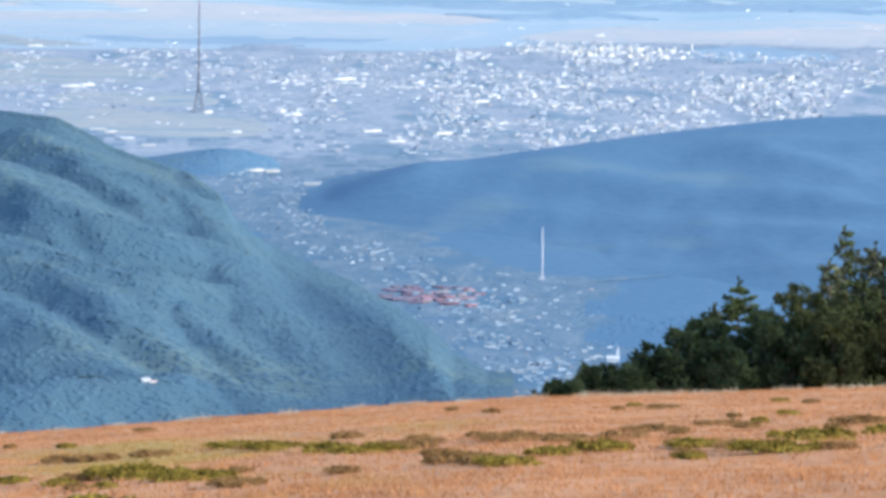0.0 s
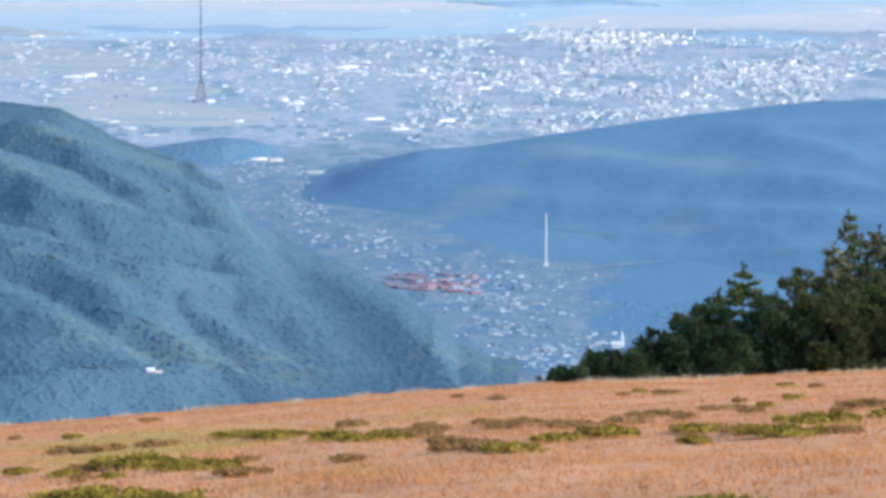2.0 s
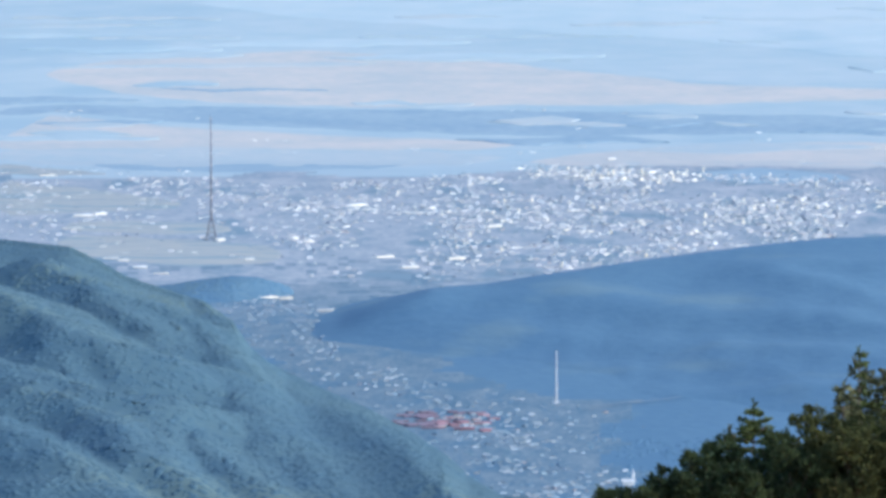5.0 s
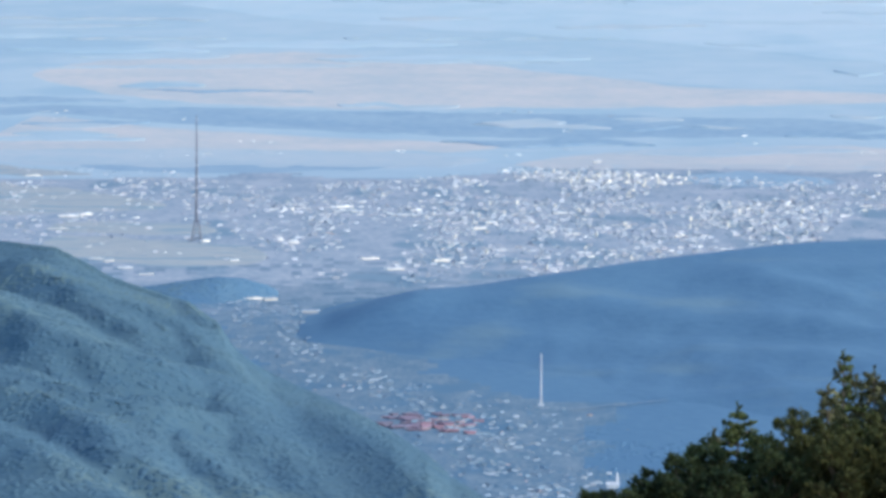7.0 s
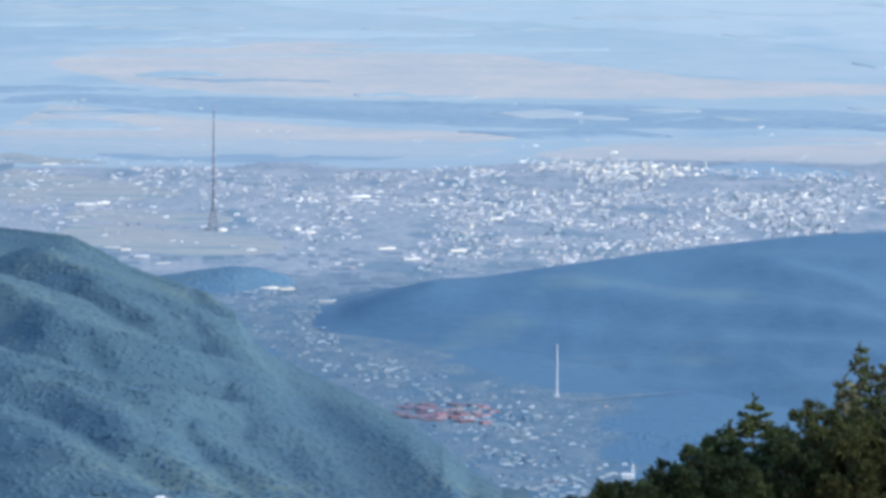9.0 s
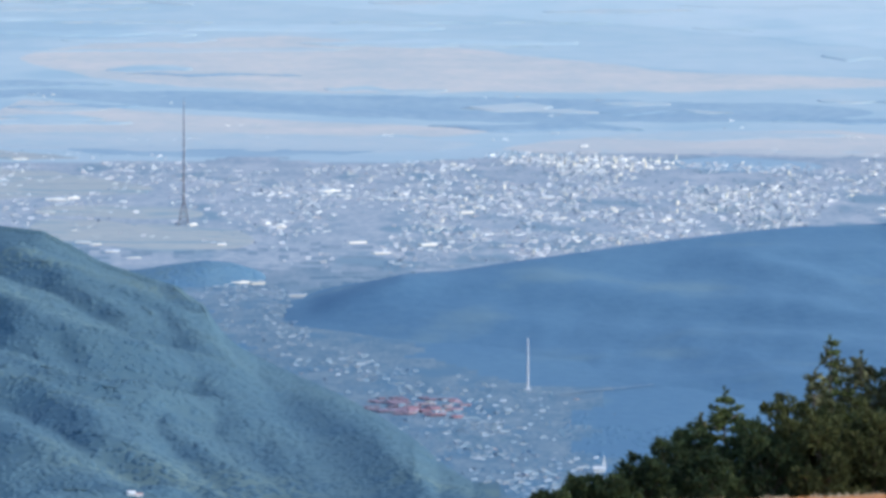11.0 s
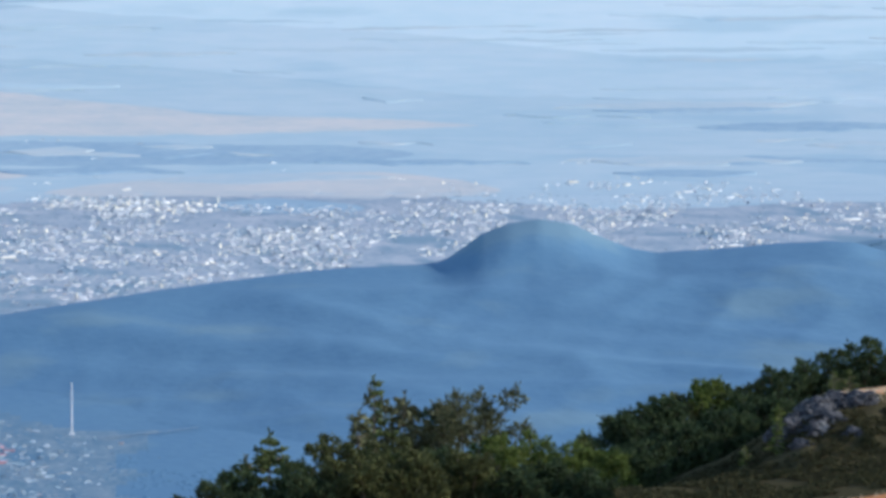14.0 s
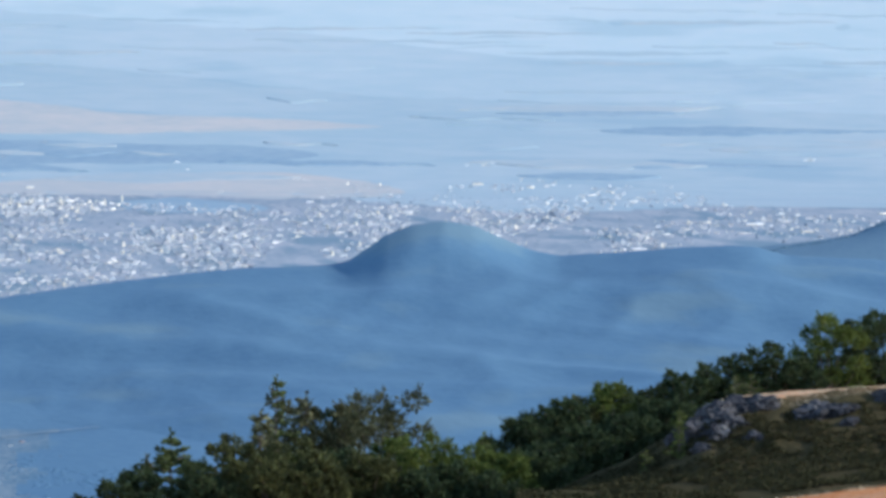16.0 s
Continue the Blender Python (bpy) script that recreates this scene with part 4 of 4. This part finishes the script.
SPRUCE = "slender dark spruce with a sparse upswept top"
plant(conifer("spruce_tree", tall(74.1, 106, 160), 2.7, 0.8, NEEDLES, SPRUCE, 1, 0.05, 1.25), 74.1, 160)
plant(conifer("spruce_tree", tall(69.0, 112, 159), 1.0, 0.7, NEEDLES_OLD, "thin yellowed spruce with half-bare limbs", 2, 0.3, 1.4), 68.5, 159)
plant(conifer("spruce_tree", tall(99.2, 92.6, 164), 3.0, 0.8, NEEDLES, "tall dark spruce with a bare-looking top", 3, 0.15, 1.5), 99.2, 164)
plant(conifer("spruce_tree", tall(106.5, 96.5, 165), 2.6, 0.75, NEEDLES_OLD, "tall thinning spruce with dry grey needles", 4, 0.25), 106.5, 165)
plant(conifer("spruce_tree", tall(95.5, 101, 162), 2.4, 0.75, NEEDLES_OLD, "thinning spruce with brownish needles", 5, 0.2), 95.5, 162)
plant(conifer("spruce_tree", tall(149.8, 106.6, 166), 1.0, 0.9, NEEDLES, "small dark spruce between the bushes", 6), 149.8, 166)
plant(broadleaf("beech_tree", tall(122.5, 97.2, 166), 2.3, NEEDLES_OLD, "broad flat-topped tree with a thin brownish crown", 7, 70, 300, 0.2, 0.72, 9, 0.5), 122.5, 166)
plant(broadleaf("beech_tree", tall(103.5, 96.6, 166), 1.5, NEEDLES_OLD, "thin-crowned tree with upright bare shoots", 9, 46, 240, 0.2, 0.75, 12, 0.9), 103.5, 166)
plant(broadleaf("beech_tree", tall(114, 98.5, 167), 1.5, LEAVES, "dark leafy tree among spruces", 8, 26), 113.5, 167)
# leafy trees of the wood's edge: e, d of the top, distance, half width, leaves
LOW_WOOD = [
    (33, 131.5, 150, 0.9, LEAVES), (40, 128.5, 152, 1.0, LEAVES), (47, 127.5, 152, 1.0, LEAVES), (55, 122.5, 154, 1.2, LEAVES),
    (61, 117.5, 156, 1.2, LEAVES), (66, 114.5, 158, 1.1, LEAVES), (70, 121, 154, 1.2, LEAVES), (80, 113.5, 157, 1.4, LEAVES),
    (84, 118, 155, 1.5, LEAVES), (86.5, 109.5, 160, 1.3, LEAVES_OLIVE), (91, 106.5, 161, 1.3, LEAVES_OLIVE), (92, 114, 156, 1.6, LEAVES_OLIVE),
    (98, 112, 155, 1.6, LEAVES_OLIVE), (104, 108, 157, 1.8, LEAVES_OLIVE), (110, 112, 156, 1.6, LEAVES_OLIVE)]
MIDDLE_WOOD = [
    (116, 110, 158, 1.8, LEAVES), (122, 112, 157, 1.7, LEAVES_OLIVE), (129, 107.5, 160, 1.6, LEAVES_LIT), (134, 115, 156, 1.5, LEAVES),
    (138.5, 106.8, 162, 1.7, LEAVES_LIT), (143, 113, 158, 1.4, LEAVES), (146, 110, 160, 1.3, LEAVES_LIT), (150, 116, 157, 1.5, LEAVES),
    (154.5, 111.5, 160, 1.1, LEAVES_LIT), (159.5, 103, 172, 1.6, LEAVES), (160, 112, 165, 1.5, LEAVES), (165, 110, 168, 1.6, LEAVES),
    (166, 100.5, 173, 1.7, LEAVES), (170, 98.5, 174, 1.4, LEAVES), (174, 106, 170, 1.7, LEAVES), (176, 97.5, 176, 1.7, LEAVES_OLIVE)]
HIGH_WOOD = [
    (180.3, 93.6, 176, 1.3, LEAVES_LIT), (184, 103, 172, 1.7, LEAVES), (186, 96.5, 176, 1.6, LEAVES), (191, 95, 178, 1.4, LEAVES_OLIVE),
    (193, 99, 174, 1.5, LEAVES), (197.5, 91.5, 178, 1.5, LEAVES), (203, 92, 180, 1.3, LEAVES), (209, 87.5, 180, 1.6, LEAVES),
    (215, 88, 180, 1.4, LEAVES), (220.5, 84, 180, 1.6, LEAVES), (227, 88, 180, 1.2, LEAVES), (234.5, 78, 182, 2.0, LEAVES_LIT),
    (241, 79, 183, 1.7, LEAVES), (247.5, 75.5, 184, 2.0, LEAVES), (256, 77, 184, 1.9, LEAVES), (266, 77.5, 184, 2.0, LEAVES),
    (276, 76, 186, 2.2, LEAVES)]
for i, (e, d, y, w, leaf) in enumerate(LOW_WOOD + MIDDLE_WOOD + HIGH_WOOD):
    label = "leafy bush with sunlight put into its yellow-green" if leaf is LEAVES_LIT else "dense dark green leafy tree at the meadow's edge"
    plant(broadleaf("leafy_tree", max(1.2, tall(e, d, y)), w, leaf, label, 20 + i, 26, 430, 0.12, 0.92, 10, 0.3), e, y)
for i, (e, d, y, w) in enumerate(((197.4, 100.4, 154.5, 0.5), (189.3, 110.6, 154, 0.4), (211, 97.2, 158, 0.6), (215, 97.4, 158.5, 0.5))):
    plant(conifer("young_spruce", max(0.9, tall(e, d, y)), w, 1.6, LEAVES_LIT, "small young spruce on the bank, sunlight put into its bright green", 70 + i), e, y)


# ---- meadow plants ----
def cushion(e, d, w, h, leaf, label, seed):
    """A low spreading shrub: a mat of small leafy humps of uneven height, thinning to its rim."""
    w, y = 0.8 * w, 38.0
    while y < 139 and 1000 * (EYE - ground_z(e * y / 1000, y)) / y > d:
        y += 0.25
    r2, places = random.Random(seed), []
    for k in range(int(6 + 9 * w)):
        q, a = math.sqrt(r2.random()), r2.uniform(0, 6.283)
        cx, cy = 0.55 * w * q * math.cos(a), 0.34 * w * q * math.sin(a)
        size, up = r2.uniform(0.12, 0.26) * (0.6 + 0.35 * w), h * r2.uniform(0.3, 1.0) * (1 - 0.6 * q * q)
        for i in range(int(420 * size)):
            a, q = r2.uniform(0, 6.283), math.sqrt(r2.random())
            u = Vector((cx + size * q * math.cos(a), cy + 1.3 * size * q * math.sin(a), up * (1 - q * q) * r2.uniform(0.5, 1.1) + 0.02))
            places.append((u, (r2.uniform(-1, 1), r2.uniform(-1, 1), 0.7), 1.0))
    verts, faces = sprays(places, 0.07, 0.15, seed)
    x = e * y / 1000
    ob = tagged(new("bilberry_shrub", mesh_of("bilberry_shrub", verts, faces, leaf)), label, "shrub", "low shrubs in the meadow")
    ob.matrix_basis = pose(x, y, ground_z(x, y))


# low shrubs: e, d, width, height, leaves
GREEN_CUSHIONS = [
    (40, 147.6, 1.1, 0.22, BERRY), (84.0, 147.4, 1.5, 0.2, BERRY), (-45, 147.9, 1.3, 0.11, BERRY), (-37, 148.3, 1.5, 0.14, BERRY), (-24, 148.6, 1.6, 0.15, BERRY),
    (-14.2, 148.8, 1.6, 0.16, BERRY), (-67.1, 155.2, 2.0, 0.2, BERRY), (-57, 155.9, 1.6, 0.14, BERRY), (19, 151.2, 0.9, 0.14, BERRY), (64.3, 146.5, 0.9, 0.1, BERRY),
    (30, 148.9, 0.8, 0.12, BERRY), (94, 144.2, 1.6, 0.12, BERRY), (110, 143, 1.2, 0.14, BERRY), (-73, 164.3, 2.4, 0.2, BERRY), (-60, 164.8, 1.6, 0.14, BERRY), (69, 165.3, 0.9, 0.1, BERRY)]
BROWN_CUSHIONS = [
    (7, 150.9, 1.0, 0.16, BERRY_DRY), (13, 151.3, 1.0, 0.15, BERRY_DRY), (104.8, 140.4, 1.3, 0.15, BERRY_DRY), (-86, 152.0, 1.4, 0.10, BERRY_DRY), (-79, 151.4, 0.8, 0.12, BERRY_DRY),
    (53.4, 143.0, 1.1, 0.12, BERRY_DRY), (-43.9, 157.2, 0.9, 0.1, BERRY_DRY), (-19, 145.2, 0.7, 0.08, BERRY_DRY), (22, 145.3, 1.8, 0.07, BERRY_DRY), (34, 145.6, 1.2, 0.07, BERRY_DRY),
    (46, 144.6, 1.0, 0.08, BERRY_DRY), (70, 141.2, 1.0, 0.08, BERRY_DRY), (-66, 150.2, 0.9, 0.07, BERRY_DRY), (56, 137.3, 0.7, 0.07, BERRY_DRY), (76, 146.8, 1.0, 0.1, BERRY_DRY),
    (212, 128.5, 0.7, 0.12, BERRY_DRY), (182, 129, 0.6, 0.1, BERRY_DRY), (236, 125.5, 0.9, 0.12, BERRY_DRY), (252, 124, 0.7, 0.1, BERRY_DRY), (-5, 147.5, 1.2, 0.06, BERRY_DRY)]
for i, (e, d, w, h, leaf) in enumerate(GREEN_CUSHIONS + BROWN_CUSHIONS):
    cushion(e, d, w, h, leaf, "low green bilberry cushion in the dry grass" if leaf is BERRY else "low browned bilberry cushion in the dry grass", 200 + i)


tufts = random.Random(77)
for i in range(44):
    e = tufts.uniform(-104, 118) if i < 34 else tufts.uniform(165, 268)
    d = curve(CREST, e) + tufts.uniform(1.5, 16 if i < 34 else 8)
    cushion(e, d, tufts.uniform(0.2, 0.5), tufts.uniform(0.03, 0.07), BERRY_DRY if tufts.random() < 0.7 else BERRY, "small tuft of browned bilberry in the dry grass", 300 + i)


def grass(name, count, near, label):
    r2, verts, faces = np.random.RandomState(11 + near), [], []
    for _ in range(count):
        e, y = r2.uniform(-125, 285), 143 - 107 * r2.uniform(0, 1) ** 1.5
        if e > 120 and y < 80:
            continue
        x = e * y / 1000
        if near:
            x, y = r2.uniform(-14, 14), r2.uniform(-14, 14)
        z, s = ground_z(x, y), 0.6 + 0.5 * rough(x, y, 2.5, 4)
        for k in range(3):
            h, a = max(0.035, 0.11 * s * r2.uniform(0.5, 1.3)), r2.uniform(0, 6.283)
            bx, by, w = x + r2.normal(0, 0.06), y + r2.normal(0, 0.06), r2.uniform(0.008, 0.02)
            lx, ly, n = 0.6 * h * r2.normal(), 0.6 * h * r2.normal(), len(verts)
            verts += [(bx - w * math.cos(a), by - w * math.sin(a), z - 0.02), (bx + w * math.cos(a), by + w * math.sin(a), z - 0.02), (bx + lx, by + ly, z + h)]
            faces.append((n, n + 1, n + 2))
    return tagged(new(name, mesh_of(name, verts, faces, BLADES)), label, "grass", kind="stuff")


grass("meadow_grass", 70000, 0, "long dry russet grass covering the meadow")
grass("summit_grass", 16000, 1, "dry russet grass on the summit underfoot")


def crest_fringe(count):
    """Bleached taller grass along the brow of the meadow."""
    r2, verts, faces = np.random.RandomState(23), [], []
    for _ in range(count):
        e, y = r2.uniform(-110, 285), r2.uniform(137, 143)
        if rough(e, 0, 12, 2) < -0.15 + (0.25 if e < 20 else 0):
            continue
        x = e * y / 1000
        z, h, n = ground_z(x, y), r2.uniform(0.06, 0.24), len(verts)
        a, w = r2.uniform(0, 6.283), r2.uniform(0.006, 0.014)
        verts += [(x - w * math.cos(a), y - w * math.sin(a), z - 0.02), (x + w * math.cos(a), y + w * math.sin(a), z - 0.02), (x + 0.4 * h * r2.normal(), y + 0.3 * h * r2.normal(), z + h)]
        faces.append((n, n + 1, n + 2))
    return tagged(new("brow_grass", mesh_of("brow_grass", verts, faces, PALE_GRASS)), "bleached taller grass along the brow of the meadow", "grass", kind="stuff")


crest_fringe(9000)


def bank_fringe(count):
    """Bleached grass along the brow of the bank."""
    r2, verts, faces = np.random.RandomState(29), [], []
    for _ in range(count):
        e, y = r2.uniform(206, 285), r2.uniform(156.8, 162)
        x = e * y / 1000
        z, h, n = bank_z(x, y), r2.uniform(0.04, 0.16), len(verts)
        a, w = r2.uniform(0, 6.283), r2.uniform(0.006, 0.014)
        verts += [(x - w * math.cos(a), y - w * math.sin(a), z - 0.02), (x + w * math.cos(a), y + w * math.sin(a), z - 0.02), (x + 0.4 * h * r2.normal(), y + 0.3 * h * r2.normal(), z + h)]
        faces.append((n, n + 1, n + 2))
    return tagged(new("bank_grass", mesh_of("bank_grass", verts, faces, PALE_GRASS)), "bleached grass along the brow of the bank", "grass", kind="stuff")


bank_fringe(5000)
